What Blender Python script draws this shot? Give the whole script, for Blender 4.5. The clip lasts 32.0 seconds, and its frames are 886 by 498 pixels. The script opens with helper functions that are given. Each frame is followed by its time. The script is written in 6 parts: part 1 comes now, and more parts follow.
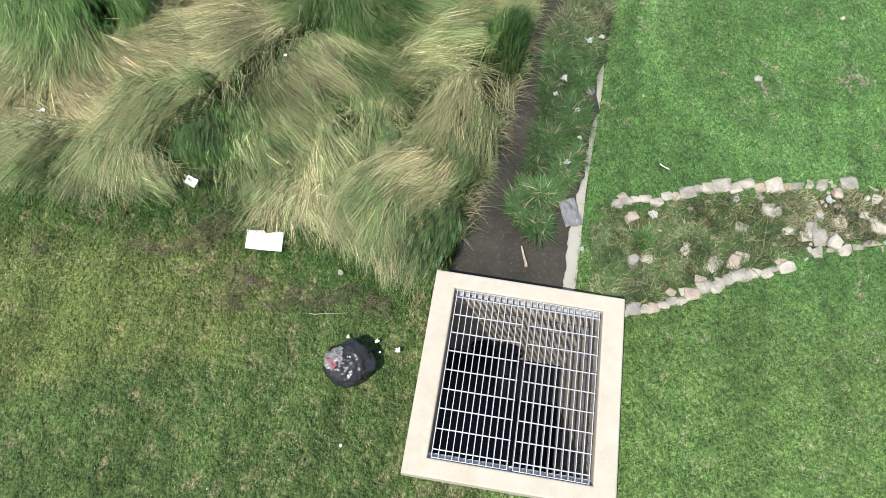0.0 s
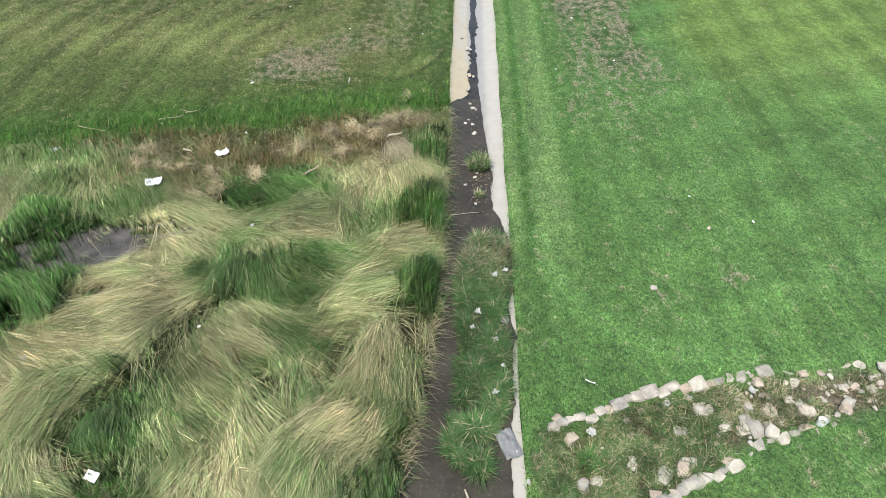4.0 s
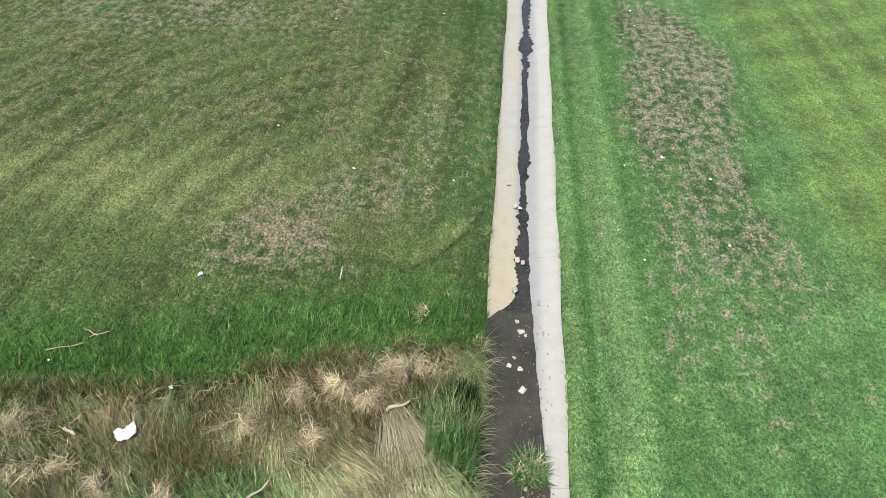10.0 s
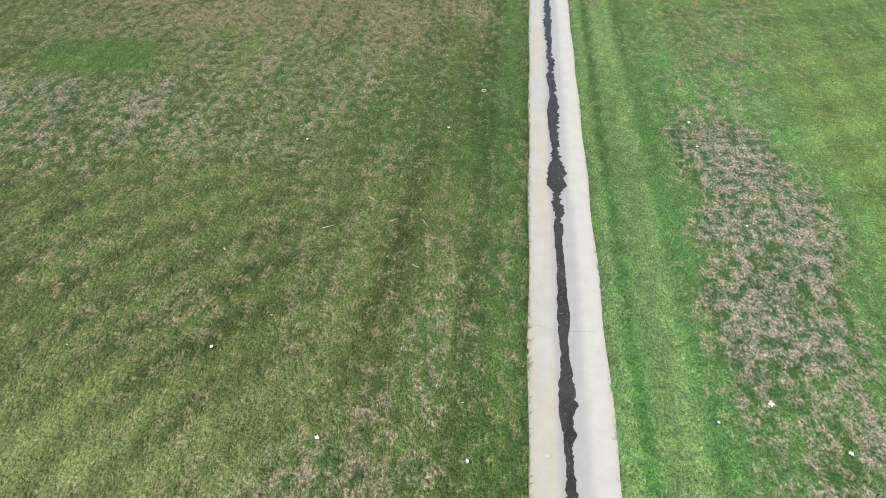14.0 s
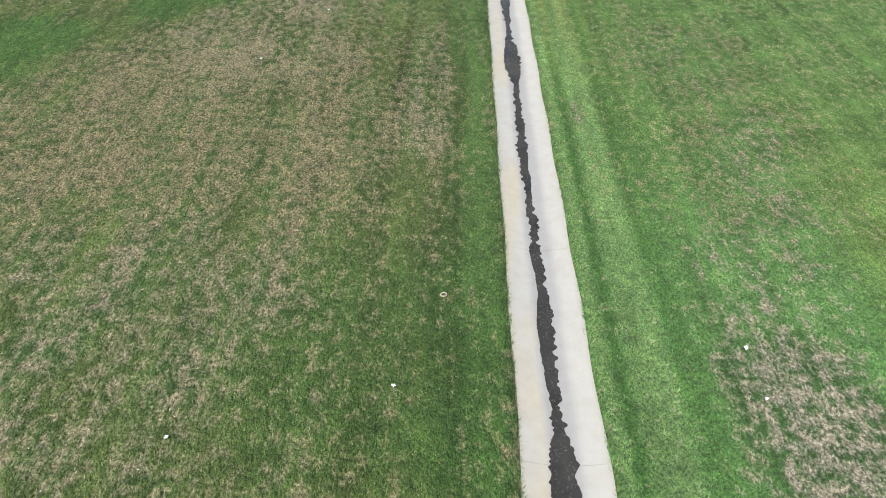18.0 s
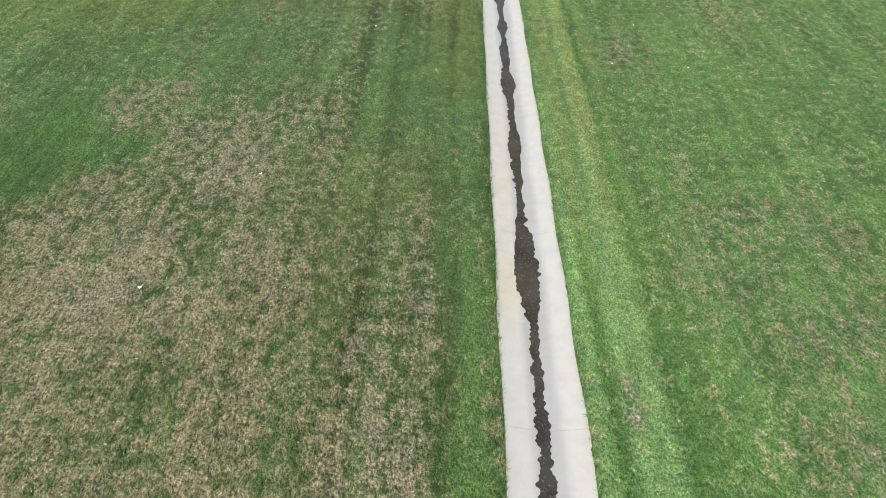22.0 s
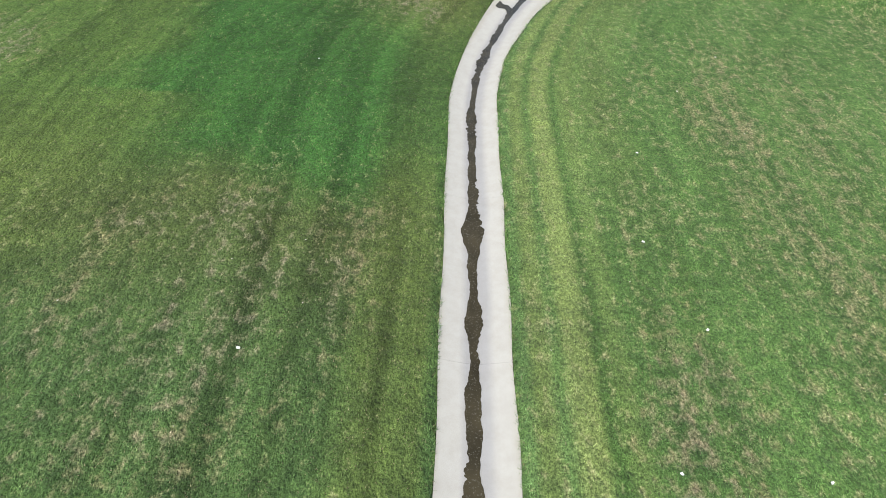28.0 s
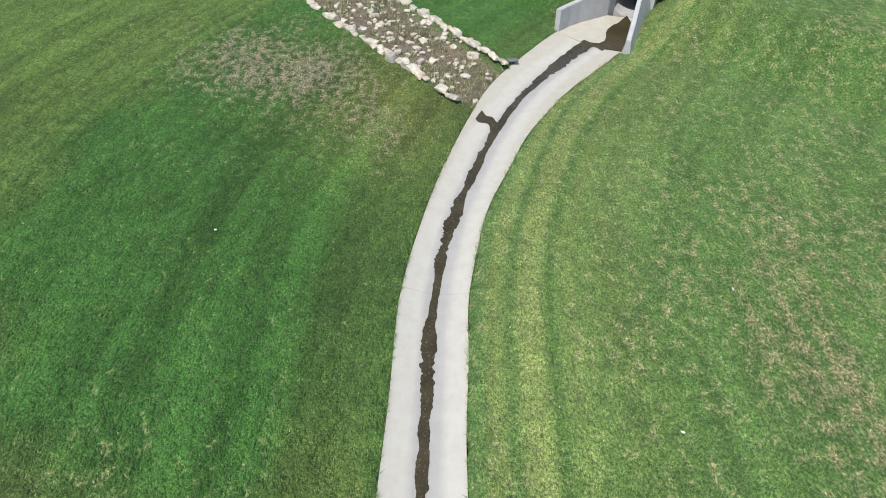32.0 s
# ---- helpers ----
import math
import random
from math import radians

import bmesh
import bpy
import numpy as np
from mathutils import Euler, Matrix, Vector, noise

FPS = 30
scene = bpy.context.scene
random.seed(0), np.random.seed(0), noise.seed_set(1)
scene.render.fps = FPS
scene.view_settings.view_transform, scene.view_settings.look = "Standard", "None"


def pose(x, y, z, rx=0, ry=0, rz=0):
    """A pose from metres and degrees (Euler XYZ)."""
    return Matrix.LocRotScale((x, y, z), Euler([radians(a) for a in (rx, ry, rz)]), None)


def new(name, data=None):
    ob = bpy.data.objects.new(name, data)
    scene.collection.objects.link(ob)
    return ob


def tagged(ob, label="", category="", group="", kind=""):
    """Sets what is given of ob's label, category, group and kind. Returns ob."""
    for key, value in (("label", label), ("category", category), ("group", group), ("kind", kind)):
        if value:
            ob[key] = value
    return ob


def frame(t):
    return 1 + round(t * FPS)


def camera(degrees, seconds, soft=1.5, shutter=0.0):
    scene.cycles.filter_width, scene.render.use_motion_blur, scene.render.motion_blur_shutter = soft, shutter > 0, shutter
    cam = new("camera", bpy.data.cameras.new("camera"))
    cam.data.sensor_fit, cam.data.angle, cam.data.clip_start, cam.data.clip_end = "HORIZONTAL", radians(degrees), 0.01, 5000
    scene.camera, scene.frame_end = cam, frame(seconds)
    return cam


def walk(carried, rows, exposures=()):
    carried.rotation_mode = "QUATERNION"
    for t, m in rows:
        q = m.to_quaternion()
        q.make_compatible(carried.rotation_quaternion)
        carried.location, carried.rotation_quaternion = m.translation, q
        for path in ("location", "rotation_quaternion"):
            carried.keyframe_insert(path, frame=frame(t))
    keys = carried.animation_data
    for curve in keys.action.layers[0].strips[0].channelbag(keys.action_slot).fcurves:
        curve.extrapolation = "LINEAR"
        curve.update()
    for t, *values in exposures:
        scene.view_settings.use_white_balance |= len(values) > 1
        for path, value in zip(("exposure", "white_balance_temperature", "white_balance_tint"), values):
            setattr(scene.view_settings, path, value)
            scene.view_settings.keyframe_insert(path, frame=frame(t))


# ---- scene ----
cam = camera(71.0, 32.0, soft=0.75)
METRES, EYE, TILT, LEAN, TURN = 32.93, 5.5, 0.0, 0.0, 0.0
ROWS = [
    (0.0, 0.0, 0.0, 0.0, 2.02, -65.71, -0.91),
    (0.5, 0.0002, 0.0, -0.0004, 1.99, -61.74, -0.94),
    (1.0, 0.0007, 0.0001, -0.0005, 1.92, -57.59, -0.96),
    (1.5, 0.001, 0.0, -0.0004, 0.24, -53.46, -0.98),
    (2.0, 0.0014, -0.0, -0.0004, -2.67, -49.35, -0.96),
    (2.5, 0.0016, -0.0004, -0.0004, -6.37, -45.25, -0.91),
    (4.5, 0.0044, 0.002, -0.0024, -8.28, -43.3, -1.1),
    (5.0, 0.0088, 0.0088, -0.0029, -8.25, -43.35, -1.12),
    (5.5, 0.0138, 0.0184, -0.0034, -8.22, -43.36, -1.15),
    (6.0, 0.018, 0.0293, -0.0039, -6.97, -43.38, -1.2),
    (6.5, 0.0205, 0.0408, -0.0044, -4.42, -43.42, -1.23),
    (7.0, 0.0217, 0.0529, -0.0052, -4.41, -43.44, -1.26),
    (7.5, 0.0224, 0.0657, -0.0057, -4.4, -43.47, -1.31),
    (8.0, 0.0216, 0.0803, -0.0052, -4.38, -43.5, -1.31),
    (8.5, 0.0212, 0.0959, -0.0043, -4.32, -43.53, -1.28),
    (9.0, 0.021, 0.1124, -0.0034, -4.32, -43.53, -1.28),
    (9.5, 0.0207, 0.1282, -0.002, -4.3, -43.56, -1.32),
    (10.0, 0.0207, 0.1437, -0.0011, -4.3, -43.56, -1.35),
    (10.5, 0.0205, 0.1589, -0.0005, -4.27, -43.58, -1.37),
    (11.0, 0.0202, 0.174, -0.0, -4.27, -43.59, -1.38),
    (11.5, 0.0201, 0.1895, 0.0002, -4.42, -43.59, -1.4),
    (12.0, 0.0205, 0.2055, 0.0006, -4.41, -43.6, -1.42),
    (12.5, 0.0213, 0.2212, 0.0009, -4.34, -43.58, -1.44),
    (13.0, 0.0233, 0.2369, 0.0013, -4.29, -43.61, -1.44),
    (13.5, 0.0252, 0.2529, 0.0014, -4.27, -43.61, -1.5),
    (14.0, 0.0274, 0.2698, 0.0018, -4.36, -43.62, -1.49),
    (14.5, 0.0297, 0.2873, 0.0021, -4.4, -43.61, -1.53),
    (16.5, 0.0397, 0.3585, 0.002, -8.46, -43.45, -1.51),
    (17.0, 0.0421, 0.3762, 0.0026, -8.56, -43.47, -1.56),
    (17.5, 0.045, 0.3939, 0.0032, -8.77, -43.49, -1.54),
    (18.0, 0.0477, 0.413, 0.0036, -8.8, -43.45, -1.58),
    (18.5, 0.051, 0.433, 0.0038, -8.78, -43.48, -1.57),
    (19.0, 0.0545, 0.4538, 0.004, -8.75, -43.49, -1.59),
    (19.5, 0.0583, 0.4752, 0.0046, -8.76, -43.47, -1.62),
    (20.0, 0.0625, 0.4968, 0.0054, -8.71, -43.47, -1.61),
    (20.5, 0.067, 0.5186, 0.0064, -8.71, -43.51, -1.61),
    (21.0, 0.0719, 0.5401, 0.0071, -8.7, -43.51, -1.61),
    (21.5, 0.0768, 0.5612, 0.0073, -8.68, -43.52, -1.61),
    (22.0, 0.082, 0.5815, 0.0072, -8.65, -43.52, -1.61),
    (22.5, 0.0873, 0.6019, 0.0069, -8.66, -43.51, -1.63),
    (23.0, 0.0926, 0.6231, 0.007, -8.65, -43.52, -1.65),
    (23.5, 0.0981, 0.6434, 0.0075, -8.64, -43.53, -1.64),
    (24.0, 0.104, 0.6643, 0.008, -8.63, -43.5, -1.64),
    (24.5, 0.1098, 0.6852, 0.0085, -8.6, -43.54, -1.65),
    (25.0, 0.1151, 0.7068, 0.0088, -8.6, -43.52, -1.67),
    (25.5, 0.1202, 0.7272, 0.0095, -8.56, -43.52, -1.64),
    (27.5, 0.1415, 0.8046, 0.011, -8.55, -43.49, -1.7),
    (28.0, 0.147, 0.8238, 0.0114, -8.52, -43.49, -1.69),
    (28.5, 0.1524, 0.8428, 0.012, -8.53, -43.5, -1.67),
    (29.0, 0.1575, 0.8617, 0.012, -8.54, -43.49, -1.69),
    (29.5, 0.163, 0.8807, 0.0121, -8.53, -43.51, -1.68),
    (30.0, 0.1688, 0.8995, 0.0121, -8.51, -43.5, -1.67),
    (30.5, 0.1745, 0.9184, 0.0119, -8.49, -43.49, -1.64),
    (31.0, 0.1797, 0.937, 0.012, -8.49, -43.51, -1.65),
    (31.5, 0.1846, 0.9547, 0.0121, -8.48, -43.52, -1.67),
    (32.0, 0.1899, 0.9716, 0.0113, -8.46, -43.53, -1.68),
]

walk(cam, [(t, pose(0, 0, EYE, TILT, LEAN, TURN) @ pose(METRES * x, METRES * y, METRES * z, 90 + pitch, roll, yaw)) for t, x, y, z, yaw, pitch, roll in ROWS],
     exposures=[(0.0, 0.5), (32.0, 0.5)])

# ---- light ----
SUN_FROM = Vector((-0.362, -0.457, 1.0)).normalized()
world = bpy.data.worlds.new("sky")
world.use_nodes = True
wn = world.node_tree.nodes
sky = wn.new("ShaderNodeTexSky")
sky.sky_type, sky.sun_disc = "NISHITA", False
sky.sun_elevation = math.asin(SUN_FROM.z)
sky.sun_rotation = math.atan2(SUN_FROM.x, SUN_FROM.y)
wn["Background"].inputs["Strength"].default_value = 0.13
world.node_tree.links.new(sky.outputs[0], wn["Background"].inputs["Color"])
scene.world = world
sun_data = bpy.data.lights.new("sun", "SUN")
sun_data.energy, sun_data.angle, sun_data.color = 4.2, radians(0.8), (1.0, 0.95, 0.87)
sun = new("sun", sun_data)
sun.rotation_euler = SUN_FROM.to_track_quat("Z", "Y").to_euler()

# ---- numbers: noise, channel line, ground ----
rng = np.random.default_rng(7)
LATTICE = rng.random((256, 256))


def vnoise(x, y):
    """Smooth value noise, 0 to 1, one cell per unit."""
    xi, yi = np.floor(x).astype(int), np.floor(y).astype(int)
    fx, fy = x - xi, y - yi
    fx, fy = fx * fx * (3 - 2 * fx), fy * fy * (3 - 2 * fy)
    g = lambda a, b: LATTICE[(xi + a) & 255, (yi + b) & 255]
    return (g(0, 0) * (1 - fx) + g(1, 0) * fx) * (1 - fy) + (g(0, 1) * (1 - fx) + g(1, 1) * fx) * fy


def fbm(x, y, octaves=3):
    total, amp, norm = 0, 1.0, 0.0
    for k in range(octaves):
        total = total + amp * vnoise(x * 2 ** k + 17.3 * k, y * 2 ** k + 9.1 * k)
        norm += amp
        amp *= 0.5
    return total / norm


def smooth(a, b, v):
    t = np.clip((v - a) / (b - a), 0, 1)
    return t * t * (3 - 2 * t)


def blob(x, y, cx, cy, rx, ry):
    return np.exp(-((x - cx) / rx) ** 2 - ((y - cy) / ry) ** 2)


# the channel's middle line: straight, then a bend to the culvert
LINE0, DIRX, DIRY = (2.25, 10.19), 0.17601, 0.98439
BEND = [(6.25, 32.56), (6.6, 34.52), (6.95, 36.48), (7.17, 37.45), (7.5, 38.5), (8.02, 39.65), (8.82, 41.15), (9.8, 42.5), (11.38, 44.08), (12.9, 45.3)]


def catmull(pts, n):
    out = []
    for i in range(1, len(pts) - 2):
        p0, p1, p2, p3 = (np.array(pts[i + k]) for k in (-1, 0, 1, 2))
        for k in range(n):
            t = k / n
            out.append(0.5 * (2 * p1 + (p2 - p0) * t + (2 * p0 - 5 * p1 + 4 * p2 - p3) * t * t + (3 * p1 - p0 - 3 * p2 + p3) * t ** 3))
    out.append(np.array(pts[-2]))
    return np.array(out)


CURVE = catmull(BEND, 8)
CS0 = (CURVE[0, 0] - LINE0[0]) * DIRX + (CURVE[0, 1] - LINE0[1]) * DIRY + LINE0[1]
CURVE_S = CS0 + np.concatenate([[0], np.cumsum(np.linalg.norm(np.diff(CURVE, axis=0), axis=1))])
S_END = CURVE_S[-1]


def chan(x, y):
    """Distance across (right positive) and along the channel's line."""
    x, y = np.asarray(x, float), np.asarray(y, float)
    dx, dy = x - LINE0[0], y - LINE0[1]
    u, s = dx * DIRY - dy * DIRX, dx * DIRX + dy * DIRY + LINE0[1]
    far = s > CS0
    if far.any():
        px, py = x[far], y[far]
        best, bu, bs = np.full(px.shape, 1e9), np.zeros(px.shape), np.zeros(px.shape)
        for i in range(len(CURVE) - 1):
            a, b = CURVE[i], CURVE[i + 1]
            d = b - a
            n = np.hypot(*d)
            d = d / n
            rx, ry = px - a[0], py - a[1]
            k = rx * d[0] + ry * d[1]
            kc = np.clip(k, 0 if i else -1e9, n if i < len(CURVE) - 2 else 1e9)
            ex, ey = rx - kc * d[0], ry - kc * d[1]
            q = ex * ex + ey * ey
            better = q < best
            best = np.where(better, q, best)
            bu = np.where(better, np.sign(rx * d[1] - ry * d[0]) * np.sqrt(q), bu)
            bs = np.where(better, CURVE_S[i] + kc, bs)
        u, s = u.copy(), s.copy()
        u[far], s[far] = bu, bs
    return u, s


def place(u, s):
    """The world's x, y of a distance across and along the channel."""
    if s <= CS0:
        return LINE0[0] + (s - LINE0[1]) * DIRX + u * DIRY, LINE0[1] + (s - LINE0[1]) * DIRY - u * DIRX
    i = int(np.clip(np.searchsorted(CURVE_S, s) - 1, 0, len(CURVE) - 2))
    d = CURVE[i + 1] - CURVE[i]
    d = d / np.hypot(*d)
    f = (s - CURVE_S[i]) / (CURVE_S[i + 1] - CURVE_S[i])
    d0 = CURVE[max(i, 1)] - CURVE[max(i, 1) - 1]
    d2 = CURVE[min(i + 2, len(CURVE) - 1)] - CURVE[min(i + 1, len(CURVE) - 2)]
    d0, d2 = d0 / np.hypot(*d0), d2 / np.hypot(*d2)
    m = (d0 + d) * (1 - f) + (d2 + d) * f
    m = m / np.hypot(*m)
    p = CURVE[i] + d * (s - CURVE_S[i])
    return p[0] + u * m[1], p[1] - u * m[0]


def half_width(s):
    return 0.435 + 0.32 * smooth(38.6, S_END, s)


def pan_z(u, s):
    """The dished top of the concrete."""
    q = np.clip(np.abs(u) / half_width(s), 0, 1)
    return -0.055 + 0.085 * q ** 1.5 - 0.06 * smooth(0.05, 0.35, -u) * smooth(9.5, 8.9, s)


BOX_AT, BOX_TURN, BOX_W, BOX_L, BOX_TOP = (0.69, 1.17), -7.2, 1.71, 1.77, 0.28
OPEN_W, OPEN_L = 1.33, 1.47
BC, BS = math.cos(radians(BOX_TURN)), math.sin(radians(BOX_TURN))


def box_xy(x, y):
    dx, dy = x - BOX_AT[0], y - BOX_AT[1]
    return dx * BC + dy * BS, -dx * BS + dy * BC


# lodged tussocks of the marsh: x, y, way the grass falls (degrees), dryness, height, radius
LOBES = [(-1.6, 4.5, -52, .45, .30, .7), (-.5, 3.06, -87, .62, .30, .6), (-1.0, 3.6, -66, .7, .3, .6), (-.18, 3.3, -128, .62, .3, .5),
         (.18, 4.14, -107, .72, .34, .5), (-.25, 4.8, 16, .55, .26, .6), (-1.26, 5.35, -84, .26, .27, .5), (-.72, 5.4, -21, .3, .3, .5),
         (-.19, 6.5, -75, .42, .18, .7), (.6, 7.1, -69, .75, .3, .5), (-.9, 6.3, -2, .55, .2, .6), (-1.6, 3.04, -116, .6, .28, .5),
         (-1.9, 3.36, -44, .6, .26, .5), (-2.45, 3.45, -76, .08, .25, .42), (-3.07, 3.95, -143, .5, .3, .6), (-3.2, 3.4, -111, .65, .28, .6),
         (-3.6, 4.3, -18, .8, .2, .7), (-3.0, 4.9, -148, .85, .14, .6), (-2.45, 5.3, -165, .8, .14, .6), (-4.2, 5.1, -71, .05, .4, .7),
         (-5.0, 7.0, -70, .5, .4, .7), (-4.0, 7.4, -85, .35, .35, .6), (-2.5, 6.6, -32, .6, .2, .6), (-4.0, 6.75, -73, .08, .35, .5),
         (.62, 4.8, 51, .2, .34, .4), (.95, 6.16, 64, .1, .36, .35), (-2.9, 3.05, -36, .6, .22, .5), (-1.2, 2.8, -51, .65, .24, .5),
         (-3.9, 3.3, -150, .5, .3, .6), (-5.0, 4.0, -120, .5, .3, .8), (-2.9, 7.4, -60, .3, .3, .6), (-1.3, 7.05, -60, .05, .10, .5),
         (-5.6, 5.8, -90, .2, .35, .8), (.2, 5.5, 10, .6, .26, .5), (1.15, 7.6, 80, .15, .3, .35), (-.3, 3.9, -160, .5, .22, .4)]


WATER_LEFT = ([1.5, 2.0, 2.4, 3.2, 4.2, 5.2, 6.0], [-.76, -.74, -.70, -.60, -.50, -.45, -.44])


def near_edge(x):
    """y of the marsh's edge against the mown lawn."""
    return np.interp(x, [-9, -4.3, -3.5, -2.9, -2.5, -2.1, -1.8, -1.3, -.9, -.5, -.1, .6], [3.3, 2.95, 2.9, 2.85, 3.0, 2.95, 2.7, 2.62, 2.5, 2.28, 2.2, 2.2])


def far_edge(x):
    return np.interp(x, [-9, -4.4, -3, -2, -1.2, -.2, .6, 1.3], [8.1, 8.2, 8.4, 8.3, 8.5, 8.65, 8.8, 8.8])


def marsh(x, y, u):
    """1 in the marsh, 0 on the lawn."""
    w = 0.12 * (fbm(x * 2.1, y * 2.1) - 0.5)
    return smooth(-0.05, 0.15, y - near_edge(x) + w) * smooth(-0.1, 0.15, far_edge(x) - y + w) * smooth(0.0, 0.06, np.interp(chan(x, y)[1], *WATER_LEFT) + 0.02 - u + 0.4 * w) * smooth(-7.7, -7.1, x + 2 * w)


CREASES = [[(-2.75, 3.2), (-2.72, 3.62), (-2.55, 3.85), (-2.3, 3.98), (-2.2, 4.4), (-1.85, 4.85), (-1.5, 5.2)], [(-.72, 3.55), (-.62, 3.8), (-.3, 3.95)], [(-1.05, 3.3), (-.95, 3.75), (-1.15, 4.05)], [(-1.95, 7.1), (-1.65, 6.85), (-1.3, 6.75)], [(.25, 4.75), (.45, 4.55), (.5, 4.2)], [(-2.3, 2.95), (-1.9, 2.85)], [(-4.6, 6.3), (-4.2, 6.95), (-3.7, 7.1)], [(.75, 5.6), (.7, 6.2)]]


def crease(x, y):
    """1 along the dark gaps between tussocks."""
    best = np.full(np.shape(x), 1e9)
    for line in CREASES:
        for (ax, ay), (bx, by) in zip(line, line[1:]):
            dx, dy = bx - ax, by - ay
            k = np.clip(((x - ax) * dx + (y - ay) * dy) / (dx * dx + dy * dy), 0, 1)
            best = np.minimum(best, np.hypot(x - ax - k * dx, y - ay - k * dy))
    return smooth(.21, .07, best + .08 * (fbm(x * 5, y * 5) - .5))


def mud_mask(x, y):
    m = np.maximum.reduce([blob(x, y, -3.5, 6.2, .75, .42), blob(x, y, -2.6, 6.35, .6, .16), blob(x, y, -3.1, 5.35, .35, .12),
                           blob(x, y, -3.9, 5.75, .5, .2), blob(x, y, -3.72, 4.95, .18, .12)])
    return m + 0.35 * (fbm(x * 3.1, y * 3.1) - 0.5)


HOLLOWS = [(-2.45, 3.5, .42), (-2.3, 4.15, .25), (-1.3, 5.4, .5), (-.78, 5.33, .34), (-1.85, 5.55, .2), (-1.48, 6.98, .36), (.68, 4.75, .25), (.95, 6.5, .34), (.74, 5.0, .22), (-.62, 3.75, .28), (-1.0, 4.4, .3), (-.9, 5.0, .35), (.45, 3.4, .3), (.3, 2.75, .35), (-.05, 2.4, .45), (.1, 3.6, .22), (-2.0, 2.85, .3), (1.25, 8.0, .3), (-.35, 4.2, .2)]


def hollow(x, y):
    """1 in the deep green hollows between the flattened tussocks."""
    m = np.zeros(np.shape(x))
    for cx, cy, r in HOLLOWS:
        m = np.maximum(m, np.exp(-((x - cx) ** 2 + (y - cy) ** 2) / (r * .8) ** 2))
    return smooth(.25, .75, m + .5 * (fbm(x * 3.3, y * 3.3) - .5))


PIPE_AT, PIPE_WAY = (12.74, 45.42), (.622, .783)


def culvert_cut(x, y, u, s):
    """1 where the apron between the wings and the pipe are let into the bank."""
    q = s - S_END
    wings = smooth(.03, -.02, u - np.interp(q, [0, 2.1], [.80, -.03]) - .06) * smooth(-.03, .02, u - np.interp(q, [0, 2.1], [-.73, -.48]) + .06) * (q > 0) * (q < 2.1)
    dx, dy = x - PIPE_AT[0], y - PIPE_AT[1]
    along, across = dx * PIPE_WAY[0] + dy * PIPE_WAY[1], -dx * PIPE_WAY[1] + dy * PIPE_WAY[0]
    return np.maximum(wings, (along > -.1) * (along < 2.55) * (np.abs(across) < .54))


def ground_z(x, y, trench=True):
    u, s = chan(x, y)
    hw = half_width(s)
    a = np.abs(u) - hw
    z = 0.035 + 0.2 * (1 - np.exp(-np.maximum(a, 0) / 3.2)) + 0.035 * (fbm(x * 0.9, y * 0.9) - 0.5) * smooth(0, 0.5, a)
    m = marsh(x, y, u)
    dome = np.zeros(np.shape(x))
    for cx, cy, _, _, h, r in LOBES:
        dome = np.maximum(dome, h * 0.55 * np.exp(-((x - cx) ** 2 + (y - cy) ** 2) / (r * 0.75) ** 2))
    z = z * (1 - m) + m * (0.03  + dome * smooth(0.0, 0.3, -0.435 - u) * (1 - smooth(0.35, 0.6, mud_mask(x, y))) * (1 - 0.9 * crease(x, y)))
    bank = np.interp(s, *WATER_LEFT)
    wet = smooth(-.05, .03, u - bank) * (u < 0) * smooth(5.6, 5.0, s) * (y > 1.6)
    z = z * (1 - wet) - .06 * wet
    # stone swale: a shallow hollow
    z = z - 0.10 * swale(x, y) - 0.08 * swale_far(x, y)
    # bank over the culvert
    z = z + 0.75 * smooth(S_END + 0.2, S_END + 2.6, s) * smooth(0.0, 1.5, a + 0.9)
    cut = np.where(s < S_END, smooth(0.0, -0.05, a) * smooth(1.7, 1.9, y), culvert_cut(x, y, u, s)) * trench
    z = z * (1 - cut) - 0.2 * cut
    return z


UP_LINE = ([1.4, 1.63, 2.14, 2.41, 2.87, 3.34, 3.77, 4.23, 4.72, 5.1, 6.5, 9.0], [2.95, 3.0, 3.07, 3.17, 3.23, 3.28, 3.3, 3.32, 3.31, 3.29, 3.25, 3.2])
LOW_LINE = ([1.4, 1.73, 1.92, 2.13, 2.49, 2.85, 3.24, 3.48, 3.76, 3.99, 4.26, 5.2, 9.0], [1.85, 1.88, 1.92, 1.98, 2.14, 2.27, 2.35, 2.47, 2.54, 2.58, 2.62, 2.66, 2.5])


def swale(x, y):
    lo, up = np.interp(x, *LOW_LINE), np.interp(x, *UP_LINE)
    return smooth(0.0, 0.25, y - lo) * smooth(0.0, 0.25, up - y) * smooth(1.5, 1.9, x) * smooth(8.9, 8.3, x)


FAR_A, FAR_B = ((8.29, 41.5), (5.5, 46.2)), ((9.35, 42.95), (7.5, 46.4))


def swale_far(x, y):
    k = (y - 41.5) / 4.7
    left = 8.29 - 2.79 * k
    right = 9.35 - 1.85 * (y - 42.95) / 3.45
    return smooth(0, 0.3, x - left) * smooth(0, 0.3, right - x) * smooth(41.3, 42.2, y)


# ---- materials ----
def material(name, rough=0.7, metal=0.0):
    m = bpy.data.materials.new(name)
    m.use_nodes = True
    n, l = m.node_tree.nodes, m.node_tree.links
    b = n["Principled BSDF"]
    b.inputs["Roughness"].default_value, b.inputs["Metallic"].default_value = rough, metal
    return m, n, l, b


